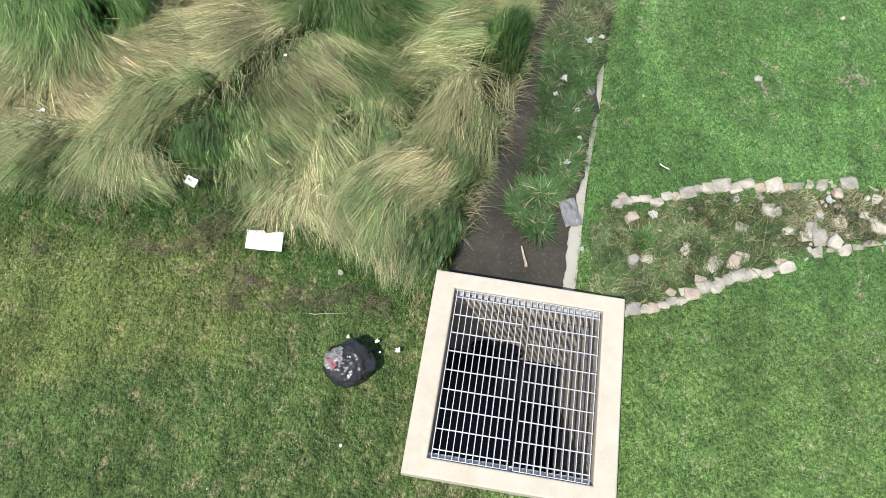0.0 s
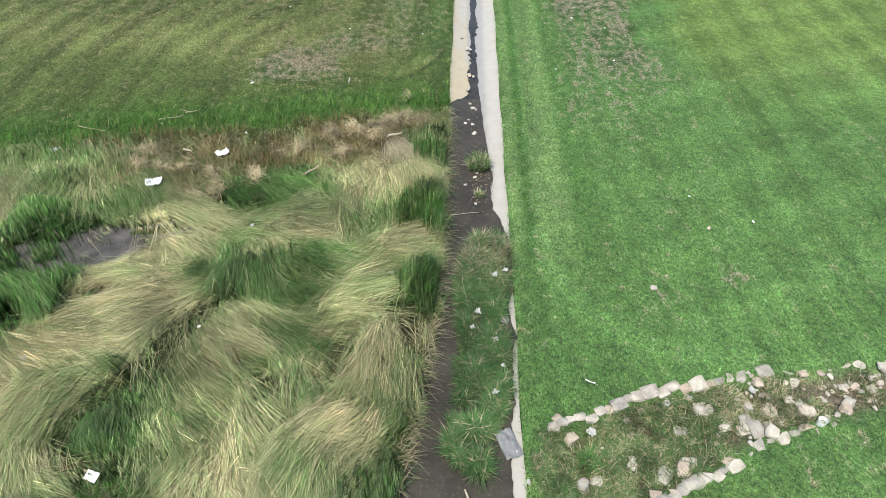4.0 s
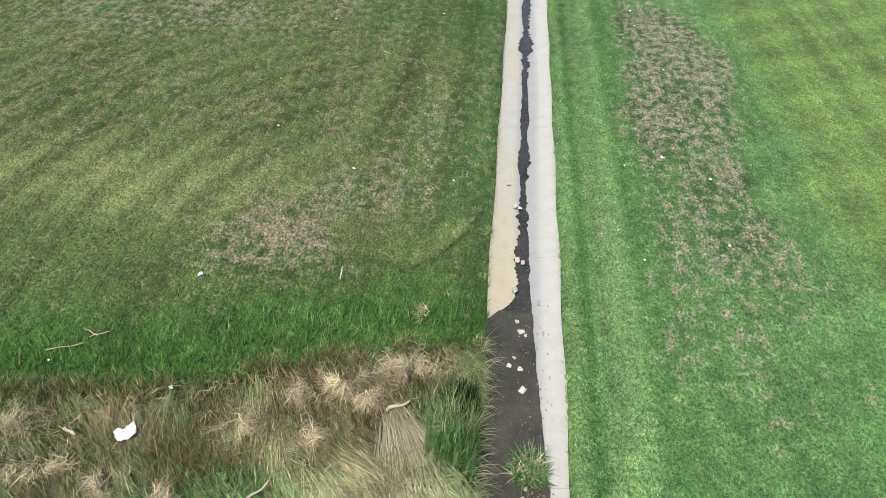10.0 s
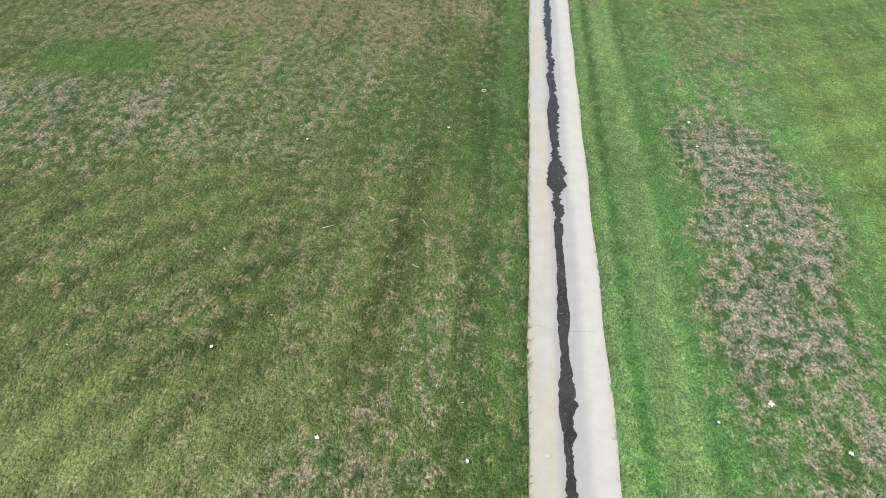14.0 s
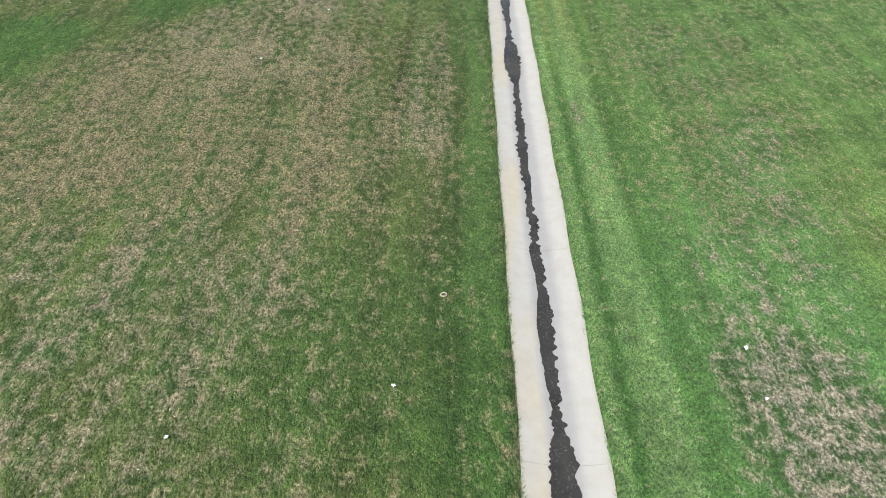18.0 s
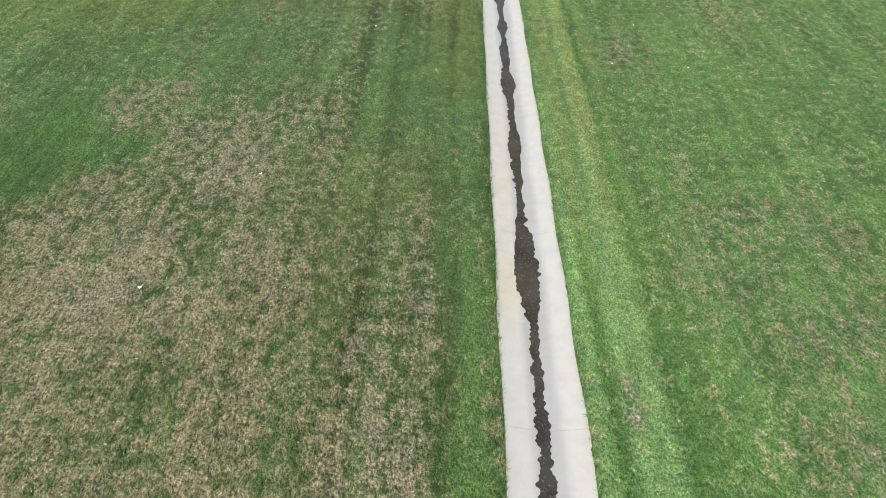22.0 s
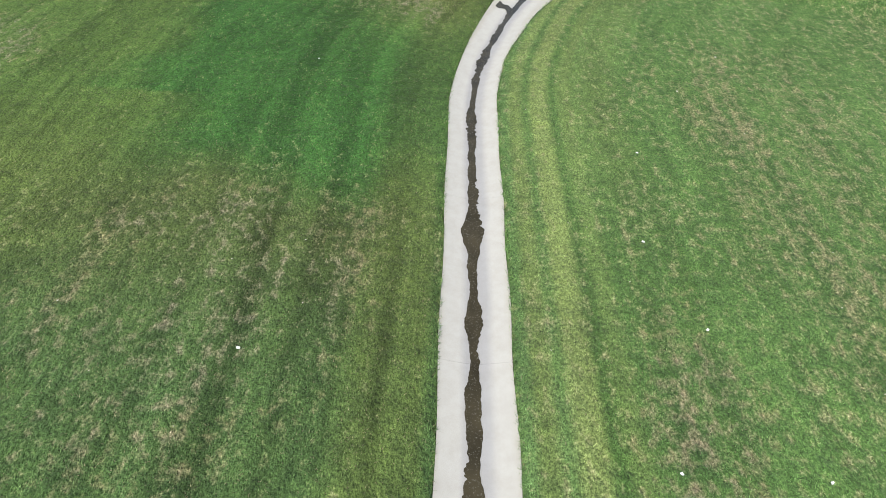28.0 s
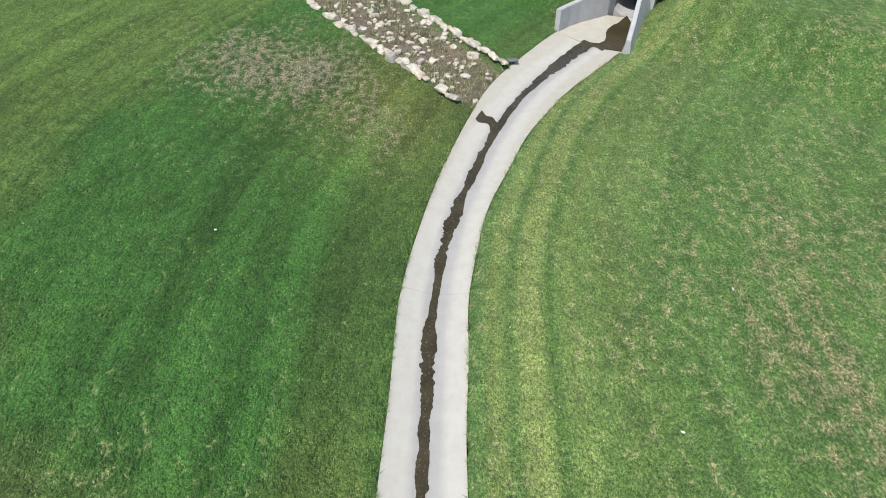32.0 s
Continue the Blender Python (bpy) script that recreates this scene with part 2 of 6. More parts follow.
def noise_node(n, l, scale, detail=4, rough=0.6, vec=None):
    if vec is None:
        vec = n.get("world_place")
        if vec is None:
            g = n.new("ShaderNodeNewGeometry")
            g.name = "world_place"
            vec = g
    t = n.new("ShaderNodeTexNoise")
    t.inputs["Scale"].default_value, t.inputs["Detail"].default_value, t.inputs["Roughness"].default_value = scale, detail, rough
    l.new(vec.outputs["Position"] if "Position" in vec.outputs else vec.outputs[0], t.inputs["Vector"])
    return t


def ramp(n, l, src, stops):
    r = n.new("ShaderNodeValToRGB")
    e = r.color_ramp.elements
    while len(e) < len(stops):
        e.new(0.5)
    for k, (pos, col) in enumerate(stops):
        e[k].position = pos
        e[k].color = (*col, 1)
    l.new(src, r.inputs["Fac"])
    return r


def mix(n, l, fac, a, b, kind="MIX"):
    m = n.new("ShaderNodeMix")
    m.data_type, m.blend_type = "RGBA", kind
    for sock, v in ((m.inputs["Factor"], fac), (m.inputs["A"], a), (m.inputs["B"], b)):
        if hasattr(v, "is_linked"):
            l.new(v, sock)
        else:
            sock.default_value = v if not isinstance(v, tuple) else (*v, 1)
    return m.outputs["Result"]


def bump(n, l, b, src, strength, distance):
    k = n.new("ShaderNodeBump")
    k.inputs["Strength"].default_value, k.inputs["Distance"].default_value = strength, distance
    l.new(src, k.inputs["Height"])
    l.new(k.outputs["Normal"], b.inputs["Normal"])


def plain(name, col, rough=0.7, metal=0.0, var=0.25, scale=12, fine=90, relief=0.2, depth=0.01, per_object=0.0):
    """A surface with stains at one scale and grain at another."""
    m, n, l, b = material(name, rough, metal)
    big, small = noise_node(n, l, scale), noise_node(n, l, fine, 3)
    c = ramp(n, l, big.outputs["Fac"], [(0.3, tuple(v * (1 - var) for v in col)), (0.7, tuple(min(1, v * (1 + var)) for v in col))]).outputs["Color"]
    g = ramp(n, l, small.outputs["Fac"], [(0.25, (1 - var * 0.7,) * 3), (0.75, (1.0,) * 3)]).outputs["Color"]
    c = mix(n, l, 1.0, c, g, "MULTIPLY")
    if per_object:
        o = n.new("ShaderNodeObjectInfo")
        r = ramp(n, l, o.outputs["Random"], [(0.0, (1 - per_object, 1 - per_object, 1 - per_object)), (0.4, (1, 0.97, 0.92)), (0.7, (1, .98, .94)), (0.88, (1.0, 0.84, 0.74)), (1.0, (0.82, 0.83, 0.84))])
        c = mix(n, l, 1.0, c, r.outputs["Color"], "MULTIPLY")
    l.new(c, b.inputs["Base Color"])
    bump(n, l, b, small.outputs["Fac"], relief, depth)
    return m


def leafy(name, through_light=0.3, rough=0.55):
    """Grass blades; the colour of each comes from its own tint."""
    m, n, l, b = material(name, rough)
    a = n.new("ShaderNodeAttribute")
    a.attribute_name = "tint"
    l.new(a.outputs["Color"], b.inputs["Base Color"])
    b.inputs["Specular IOR Level"].default_value = 0.25
    t = n.new("ShaderNodeBsdfTranslucent")
    l.new(a.outputs["Color"], t.inputs["Color"])
    s = n.new("ShaderNodeMixShader")
    s.inputs[0].default_value = through_light
    l.new(b.outputs[0], s.inputs[1])
    l.new(t.outputs[0], s.inputs[2])
    l.new(s.outputs[0], n["Material Output"].inputs["Surface"])
    return m


M_REED = leafy("marsh_blade", 0.25, 0.5)


def lawn_colour(n, l, blade=False):
    """Living and dead grass mixed clump by clump: the tint's colour is the living grass, its alpha the share that is dead or bare; soil tells bare earth (1) from thatch (0) and faded grass (-1)."""
    a = n.new("ShaderNodeAttribute")
    a.attribute_name = "tint"
    w = n.new("ShaderNodeAttribute")
    w.attribute_name = "soil"
    g = n.new("ShaderNodeNewGeometry")
    g.name = "world_place"
    mp = n.new("ShaderNodeMapping")
    mp.vector_type = "TEXTURE"
    mp.inputs["Rotation"].default_value = (0, 0, radians(-10.1))
    mp.inputs["Scale"].default_value = (1, 1.4, 0)
    l.new(g.outputs["Position"], mp.inputs["Vector"])
    clump, tuft = noise_node(n, l, 8.0, 3, 0.52, mp), noise_node(n, l, 30, 3, 0.65, mp)
    grain, patch = noise_node(n, l, 62, 3, 0.75, mp), noise_node(n, l, 2.4, 3, 0.6, mp)

    def calc(op, p, q, r=None):
        m = n.new("ShaderNodeMath")
        m.operation = op
        for k, v in enumerate((p, q, r)):
            if v is None:
                continue
            if hasattr(v, "is_linked"):
                l.new(v, m.inputs[k])
            else:
                m.inputs[k].default_value = v
        return m.outputs[0]

    v = calc("ADD", calc("MULTIPLY", clump.outputs["Fac"], 0.60), calc("MULTIPLY_ADD", tuft.outputs["Fac"], -0.24, 0.24))
    along = n.new("ShaderNodeMapping")
    along.vector_type = "TEXTURE"
    along.inputs["Rotation"].default_value = (0, 0, radians(-10.1))
    along.inputs["Scale"].default_value = (1, 9, 0)
    l.new(g.outputs["Position"], along.inputs["Vector"])
    swath = noise_node(n, l, 4.5, 3, 0.6, along)
    v = calc("ADD", v, calc("MULTIPLY", swath.outputs["Fac"], 0.28))
    v = calc("ADD", v, -0.06)
    v = calc("MULTIPLY_ADD", calc("SUBTRACT", v, 0.5), 4.3, 0.5)
    gain = calc("MULTIPLY_ADD", calc("ABSOLUTE", w.outputs["Fac"], 0.0), 0.5, 1.15)
    fac = calc("MULTIPLY_ADD", calc("SUBTRACT", a.outputs["Alpha"], v), gain, 0.5)
    fac = ramp(n, l, fac, [(0.0, (0, 0, 0)), (1.0, (1, 1, 1))]).outputs["Color"]
    thatch = ramp(n, l, tuft.outputs["Fac"], [(0.30, (.122, .104, .058)), (0.5, (.170, .148, .084)), (0.70, (.226, .202, .122))]).outputs["Color"]
    soil = ramp(n, l, tuft.outputs["Fac"], [(0.30, (.168, .152, .110)), (0.5, (.218, .198, .148)), (0.70, (.285, .263, .205))]).outputs["Color"]
    faded = ramp(n, l, tuft.outputs["Fac"], [(0.30, (.128, .142, .062)), (0.5, (.186, .200, .096)), (0.70, (.262, .268, .150))]).outputs["Color"]
    dead = mix(n, l, calc("MULTIPLY", w.outputs["Fac"], -1.0), mix(n, l, w.outputs["Fac"], thatch, soil), faded)
    c = mix(n, l, fac, a.outputs["Color"], dead)
    c = mix(n, l, 1.0, c, ramp(n, l, patch.outputs["Fac"], [(0.33, (.87, .88, .90)), (0.5, (1, 1, 1)), (0.67, (1.13, 1.12, 1.08))]).outputs["Color"], "MULTIPLY")
    # lows lightened and tufts dimmed: shading of the relief put into the colour
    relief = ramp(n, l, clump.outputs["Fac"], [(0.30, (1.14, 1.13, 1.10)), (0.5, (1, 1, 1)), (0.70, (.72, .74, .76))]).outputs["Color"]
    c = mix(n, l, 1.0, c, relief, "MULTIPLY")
    if blade:
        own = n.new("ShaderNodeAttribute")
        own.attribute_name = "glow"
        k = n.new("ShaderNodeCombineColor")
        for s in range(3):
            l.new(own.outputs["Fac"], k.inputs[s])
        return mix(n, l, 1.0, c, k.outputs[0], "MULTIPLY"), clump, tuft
    # shade in the finer gaps is put into the colour as well
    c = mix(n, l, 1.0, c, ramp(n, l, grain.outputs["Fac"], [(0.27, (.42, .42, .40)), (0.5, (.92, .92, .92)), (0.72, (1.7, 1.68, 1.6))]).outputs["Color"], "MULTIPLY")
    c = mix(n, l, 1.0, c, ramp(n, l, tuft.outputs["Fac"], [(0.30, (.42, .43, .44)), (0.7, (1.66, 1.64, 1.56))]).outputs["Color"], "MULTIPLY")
    return c, clump, tuft


def make_turf():
    m, n, l, b = material("turf_and_soil", 0.95)
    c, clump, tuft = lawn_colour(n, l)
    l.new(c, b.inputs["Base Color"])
    b.inputs["Specular IOR Level"].default_value = 0.1
    b.inputs["Sheen Weight"].default_value, b.inputs["Sheen Roughness"].default_value = 0.05, 0.4
    b.inputs["Sheen Tint"].default_value = (.86, 1, .66, 1)
    h = n.new("ShaderNodeMath")
    h.operation = "MULTIPLY_ADD"
    h.inputs[1].default_value = 2.6
    l.new(clump.outputs["Fac"], h.inputs[0])
    l.new(tuft.outputs["Fac"], h.inputs[2])
    bump(n, l, b, h.outputs[0], 1.0, 0.055)
    return m


def make_lawn_blade():
    m, n, l, b = material("lawn_blade", 0.6)
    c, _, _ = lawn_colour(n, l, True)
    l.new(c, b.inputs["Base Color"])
    b.inputs["Specular IOR Level"].default_value = 0.2
    t = n.new("ShaderNodeBsdfTranslucent")
    l.new(c, t.inputs["Color"])
    s = n.new("ShaderNodeMixShader")
    s.inputs[0].default_value = 0.22
    l.new(b.outputs[0], s.inputs[1])
    l.new(t.outputs[0], s.inputs[2])
    l.new(s.outputs[0], n["Material Output"].inputs["Surface"])
    return m


M_LAWN = make_lawn_blade()
M_TURF = make_turf()


def make_concrete(name, base, stain, stain_amount, per_slab=0.06):
    m, n, l, b = material(name, 0.85)
    big, mid, fine = noise_node(n, l, 0.9, 5), noise_node(n, l, 5, 6, 0.7), noise_node(n, l, 130, 2)
    c = mix(n, l, ramp(n, l, big.outputs["Fac"], [(0.42, (0, 0, 0)), (0.7, (stain_amount,) * 3)]).outputs["Color"], base, stain)
    c = mix(n, l, 1.0, c, ramp(n, l, mid.outputs["Fac"], [(0.3, (0.86, 0.85, 0.83)), (0.6, (1, 1, 1))]).outputs["Color"], "MULTIPLY")
    c = mix(n, l, 1.0, c, ramp(n, l, fine.outputs["Fac"], [(0.3, (0.9, 0.9, 0.9)), (0.6, (1, 1, 1))]).outputs["Color"], "MULTIPLY")
    o = n.new("ShaderNodeObjectInfo")
    c = mix(n, l, 1.0, c, ramp(n, l, o.outputs["Random"], [(0, (1 - per_slab,) * 3), (1, (1, 1, 1))]).outputs["Color"], "MULTIPLY")
    l.new(c, b.inputs["Base Color"])
    bump(n, l, b, fine.outputs["Fac"], 0.25, 0.004)
    return m


def make_pan():
    """Channel concrete: pale, silt-grey towards the wet middle, tan-stained in places; reads the stain painted on the slabs."""
    m, n, l, b = material("channel_concrete", 0.85)
    a = n.new("ShaderNodeAttribute")
    a.attribute_name = "tint"
    mid, fine = noise_node(n, l, 5, 6, 0.7), noise_node(n, l, 130, 2)
    c = mix(n, l, 1.0, a.outputs["Color"], ramp(n, l, mid.outputs["Fac"], [(0.3, (0.9, 0.89, 0.87)), (0.6, (1, 1, 1))]).outputs["Color"], "MULTIPLY")
    c = mix(n, l, 1.0, c, ramp(n, l, fine.outputs["Fac"], [(0.3, (0.9, 0.9, 0.9)), (0.6, (1, 1, 1))]).outputs["Color"], "MULTIPLY")
    l.new(c, b.inputs["Base Color"])
    bump(n, l, b, fine.outputs["Fac"], 0.25, 0.004)
    return m


M_PAN = make_pan()
M_BOX = make_concrete("cream_painted_concrete", (0.55, 0.50, 0.41), (0.50, 0.43, 0.32), 0.5)
M_GREY = make_concrete("grey_concrete", (0.36, 0.365, 0.37), (0.28, 0.285, 0.29), 0.6)
M_APRON = make_concrete("apron_concrete", (0.40, 0.385, 0.34), (0.36, 0.32, 0.25), 0.6)
M_DARKWALL = plain("damp_concrete", (0.22, 0.20, 0.17), 0.8, var=0.3)
M_SUMP = plain("silt_stained_concrete", (0.42, 0.385, 0.325), 0.85, var=0.3, scale=5)
M_STEEL = plain("galvanised_steel", (0.66, 0.67, 0.68), 0.5, 0.6, var=0.12, scale=20)
M_STONE = plain("field_stone", (0.46, 0.435, 0.375), 0.9, var=0.3, scale=9, fine=60, relief=0.5, depth=0.02, per_object=0.35)
M_PALESTONE = plain("pale_stone", (0.48, 0.455, 0.40), 0.9, var=0.25, scale=12, relief=0.4, depth=0.02, per_object=0.3)
M_PAPER = plain("white_paper", (0.72, 0.72, 0.70), 0.8, var=0.05, relief=0.1)
M_DULL = plain("weathered_wrapper", (0.40, 0.40, 0.37), 0.6, var=0.2, scale=25)
M_PLASTIC = plain("white_plastic_film", (0.66, 0.67, 0.68), 0.35, var=0.08, scale=20)
M_CLEAR = plain("dusty_clear_film", (0.21, 0.215, 0.21), 0.25, var=0.2, scale=14)
M_BLACKBAG = plain("black_bin_liner", (0.030, 0.031, 0.034), 0.27, var=0.4, scale=8)
M_RED = plain("red_print", (0.30, 0.055, 0.07), 0.5, var=0.1)
M_TWIG = plain("bleached_wood", (0.42, 0.36, 0.26), 0.8, var=0.25)
M_MUD = plain("wet_grey_mud", (0.088, 0.083, 0.078), 0.45, var=0.4, scale=7, fine=40, relief=0.5, depth=0.03)
M_GRAVEL = plain("tan_gravel", (0.27, 0.215, 0.15), 0.9, var=0.35)
M_SLATE = plain("dark_slate", (0.12, 0.13, 0.14), 0.6)


def make_water(name, col, rough, streak, silt=None):
    """Shallow water over silt; silt is the colour that it takes further up the channel."""
    m, n, l, b = material(name, rough)
    w, s = noise_node(n, l, 2.2, 5), noise_node(n, l, 38, 4, 0.7)
    base = col
    if silt:
        p = n.new("ShaderNodeSeparateXYZ")
        l.new(n["world_place"].outputs["Position"], p.inputs[0])
        k = n.new("ShaderNodeMapRange")
        k.inputs["From Min"].default_value, k.inputs["From Max"].default_value = 19, 28
        l.new(p.outputs["Y"], k.inputs["Value"])
        base = mix(n, l, k.outputs[0], col, silt)
    c = mix(n, l, 1.0, base, ramp(n, l, w.outputs["Fac"], [(0.3, (.7, .7, .7)), (0.7, (1.4, 1.4, 1.4))]).outputs["Color"], "MULTIPLY")
    c = mix(n, l, ramp(n, l, s.outputs["Fac"], [(0.57, (0, 0, 0)), (0.70, (streak,) * 3)]).outputs["Color"], c, (0.16, 0.15, 0.12))
    l.new(c, b.inputs["Base Color"])
    b.inputs["IOR"].default_value = 1.33
    bump(n, l, b, s.outputs["Fac"], 0.2, 0.01)
    return m


M_WATER = make_water("silty_water", (0.034, 0.033, 0.029), 0.12, 0.75, (0.036, 0.030, 0.016))
M_MARSHWATER = make_water("brown_marsh_water", (0.047, 0.043, 0.034), 0.16, 0.45)
M_DEEP = make_water("black_water_and_pipe_shade", (0.01, 0.012, 0.016), 0.08, 0.05)


# ---- mesh helpers ----
def mesh_of(bm, name):
    me = bpy.data.meshes.new(name)
    bm.to_mesh(me)
    bm.free()
    return me


def part(name, bm, mat, parent=None, label=""):
    me = bm if isinstance(bm, bpy.types.Mesh) else mesh_of(bm, name)
    if not me.materials:
        me.materials.append(mat)
    ob = new(name, me)
    ob.parent = parent
    return tagged(ob, label)


def thing(name, label, category, group="", kind="", at=None):
    ob = new(name)
    ob.empty_display_size = 0.1
    if at is not None:
        ob.matrix_basis = at
    return tagged(ob, label, category, group, kind)


def raw_mesh(name, co, tris, tint=None, smooth_shade=False):
    """A mesh straight from arrays of points and triangles or quads."""
    me = bpy.data.meshes.new(name)
    k = tris.shape[1]
    me.vertices.add(len(co))
    me.vertices.foreach_set("co", np.ascontiguousarray(co, np.float32).ravel())
    me.loops.add(tris.size)
    me.loops.foreach_set("vertex_index", np.ascontiguousarray(tris, np.int32).ravel())
    me.polygons.add(len(tris))
    me.polygons.foreach_set("loop_start", np.arange(0, tris.size, k, dtype=np.int32))
    me.polygons.foreach_set("use_smooth", np.full(len(tris), smooth_shade))
    me.update(calc_edges=True)
    if tint is not None:
        at = me.attributes.new("tint", "FLOAT_COLOR", "POINT")
        at.data.foreach_set("color", np.ascontiguousarray(tint if tint.shape[1] == 4 else np.concatenate([tint, np.ones((len(tint), 1))], 1), np.float32).ravel())
    return me


def paint(me, name, values):
    at = me.attributes.new(name, "FLOAT", "POINT")
    at.data.foreach_set("value", np.ascontiguousarray(values, np.float32))


def blades(name, mat, root, ang, reach, lift, width, tint, segs=1, rise=(1.0, 0.0), lead=0.3, twist=0.0, tip_tint=None, glow=None, soil=None):
    """Many blades of grass in one mesh: each starts at its root, leads off its way and rises and droops."""
    n = len(root)
    d = np.stack([np.cos(ang), np.sin(ang)], 1)
    side = np.stack([-np.sin(ang + twist), np.cos(ang + twist)], 1)
    per = 2 * segs + 1
    co = np.empty((n, per, 3), np.float32)
    col = np.empty((n, per, tint.shape[1]), np.float32)
    tip = tint if tip_tint is None else tip_tint
    for k in range(segs + 1):
        t = k / segs
        c = root[:, :2] + d * (reach * (lead * t + (1 - lead) * t * t))[:, None]
        z = root[:, 2] + lift * (rise[0] * t - rise[1] * t * t)
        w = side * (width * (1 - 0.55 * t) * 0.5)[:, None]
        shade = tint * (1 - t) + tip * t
        if k < segs:
            co[:, 2 * k, :2], co[:, 2 * k + 1, :2] = c - w, c + w
            co[:, 2 * k, 2] = co[:, 2 * k + 1, 2] = z
            col[:, 2 * k] = col[:, 2 * k + 1] = shade
        else:
            co[:, 2 * k, :2], co[:, 2 * k, 2] = c, z
            col[:, 2 * k] = shade
    tri = []
    for k in range(segs):
        a = 2 * k
        if k < segs - 1:
            tri += [(a, a + 1, a + 3), (a, a + 3, a + 2)]
        else:
            tri += [(a, a + 1, a + 2)]
    tri = np.array(tri)
    tris = (np.arange(n) * per)[:, None, None] + tri[None]
    me = raw_mesh(name, co.reshape(-1, 3), tris.reshape(-1, 3), col.reshape(-1, tint.shape[1]))
    if glow is not None:
        paint(me, "glow", np.repeat(glow, per))
        paint(me, "soil", np.repeat(soil, per))
    me.materials.append(mat)
    return new(name, me)


def box_bm(bm, x0, x1, y0, y1, z0, z1):
    v = [bm.verts.new((x, y, z)) for z in (z0, z1) for x, y in ((x0, y0), (x1, y0), (x1, y1), (x0, y1))]
    for q in ((3, 2, 1, 0), (4, 5, 6, 7), (0, 1, 5, 4), (1, 2, 6, 5), (2, 3, 7, 6), (3, 0, 4, 7)):
        bm.faces.new([v[i] for i in q])
    return v


def bar(x0, x1, y0, y1, z0, z1, bevel=0.0):
    bm = bmesh.new()
    box_bm(bm, x0, x1, y0, y1, z0, z1)
    if bevel:
        bmesh.ops.bevel(bm, geom=bm.edges[:], offset=bevel, segments=2, affect="EDGES", profile=0.6)
    return bm


# ---- lawn colour: living grass, dead share and bare soil over the plan ----
STRAW = np.array([.25, .22, .13])
FRESH, RICH, PALE_LANE = np.array([.084, .174, .058]), np.array([.041, .112, .028]), np.array([.126, .218, .084])
OLIVE, PALE_OLIVE, YELLOW = np.array([.074, .106, .036]), np.array([.145, .174, .070]), np.array([.140, .212, .062])
LIME, TUFT = np.array([.165, .212, .078]), np.array([.042, .090, .030])
# patches: across, along, half sizes, dead share added, bare soil
DRY_LEFT = [(-3.3, 9.95, .85, .75, .50, .5), (-2.25, 11.1, .85, .6, .40, .5), (-2.9, 10.55, .7, .6, .34, .4), (-1.5, 12.6, .55, 1.7, .18, .6), (-5.2, 22.2, 3.2, 2.9, .36, 0), (-8.0, 20.5, 1.8, 2.2, .26, 0),
            (-4.6, 17.4, 2.2, 1.8, .20, .4), (-1.75, 23.9, .5, 2.4, .32, .3), (-3.0, 22.6, .9, 2.8, .12, 0), (-5.0, 25.5, 1.7, 2.2, .30, .2), (-6.3, 28.2, .6, .9, .38, .3),
            (-4.4, 27.9, 1.4, 1.7, .24, .3), (-7.8, 16.6, 2.2, 1.5, .22, .6)]
DRY_FAR = [(-3.2, 32.2, 1.9, 1.8, .04, .5), (-5.2, 30.8, 1.3, 1.6, .10, .4), (-3.3, 33.7, 1.5, .8, .03, .5), (-1.5, 34.0, .35, .45, .22, 0), (-9.6, 37.6, 1.3, 1.1, .45, .6),
           (-7.3, 26.8, .75, 1.3, -.7, 0), (-8.3, 18.5, 1.0, .7, -.6, 0), (-9.4, 24.3, 1.2, 1.3, -.3, 0), (-6.2, 26.9, .5, .5, -.4, 0), (-1.9, 17.7, 1.5, 1.9, -.10, 0)]
DRY_RIGHT = [(3.7, 21.5, 1.1, 1.7, .10, .5), (3.2, 25.0, 1.4, 1.6, .10, .4), (2.05, 30.6, .4, .8, .16, .3), (2.4, 31.2, .7, 1.4, .12, .2), (4.6, 34, 1.2, 3, .14, -.5), (5.0, 38, 1.7, 3, .14, -.5),
             (3.15, 5.1, .26, .18, .40, 1), (2.2, 4.75, .18, .14, .30, 1), (2.6, 17.0, .7, .8, .10, 1), (3.4, 15.4, .6, .5, .12, 1), (2.2, 13.6, .4, .6, .10, 1), (.95, 22.7, .12, .4, .45, .8)]


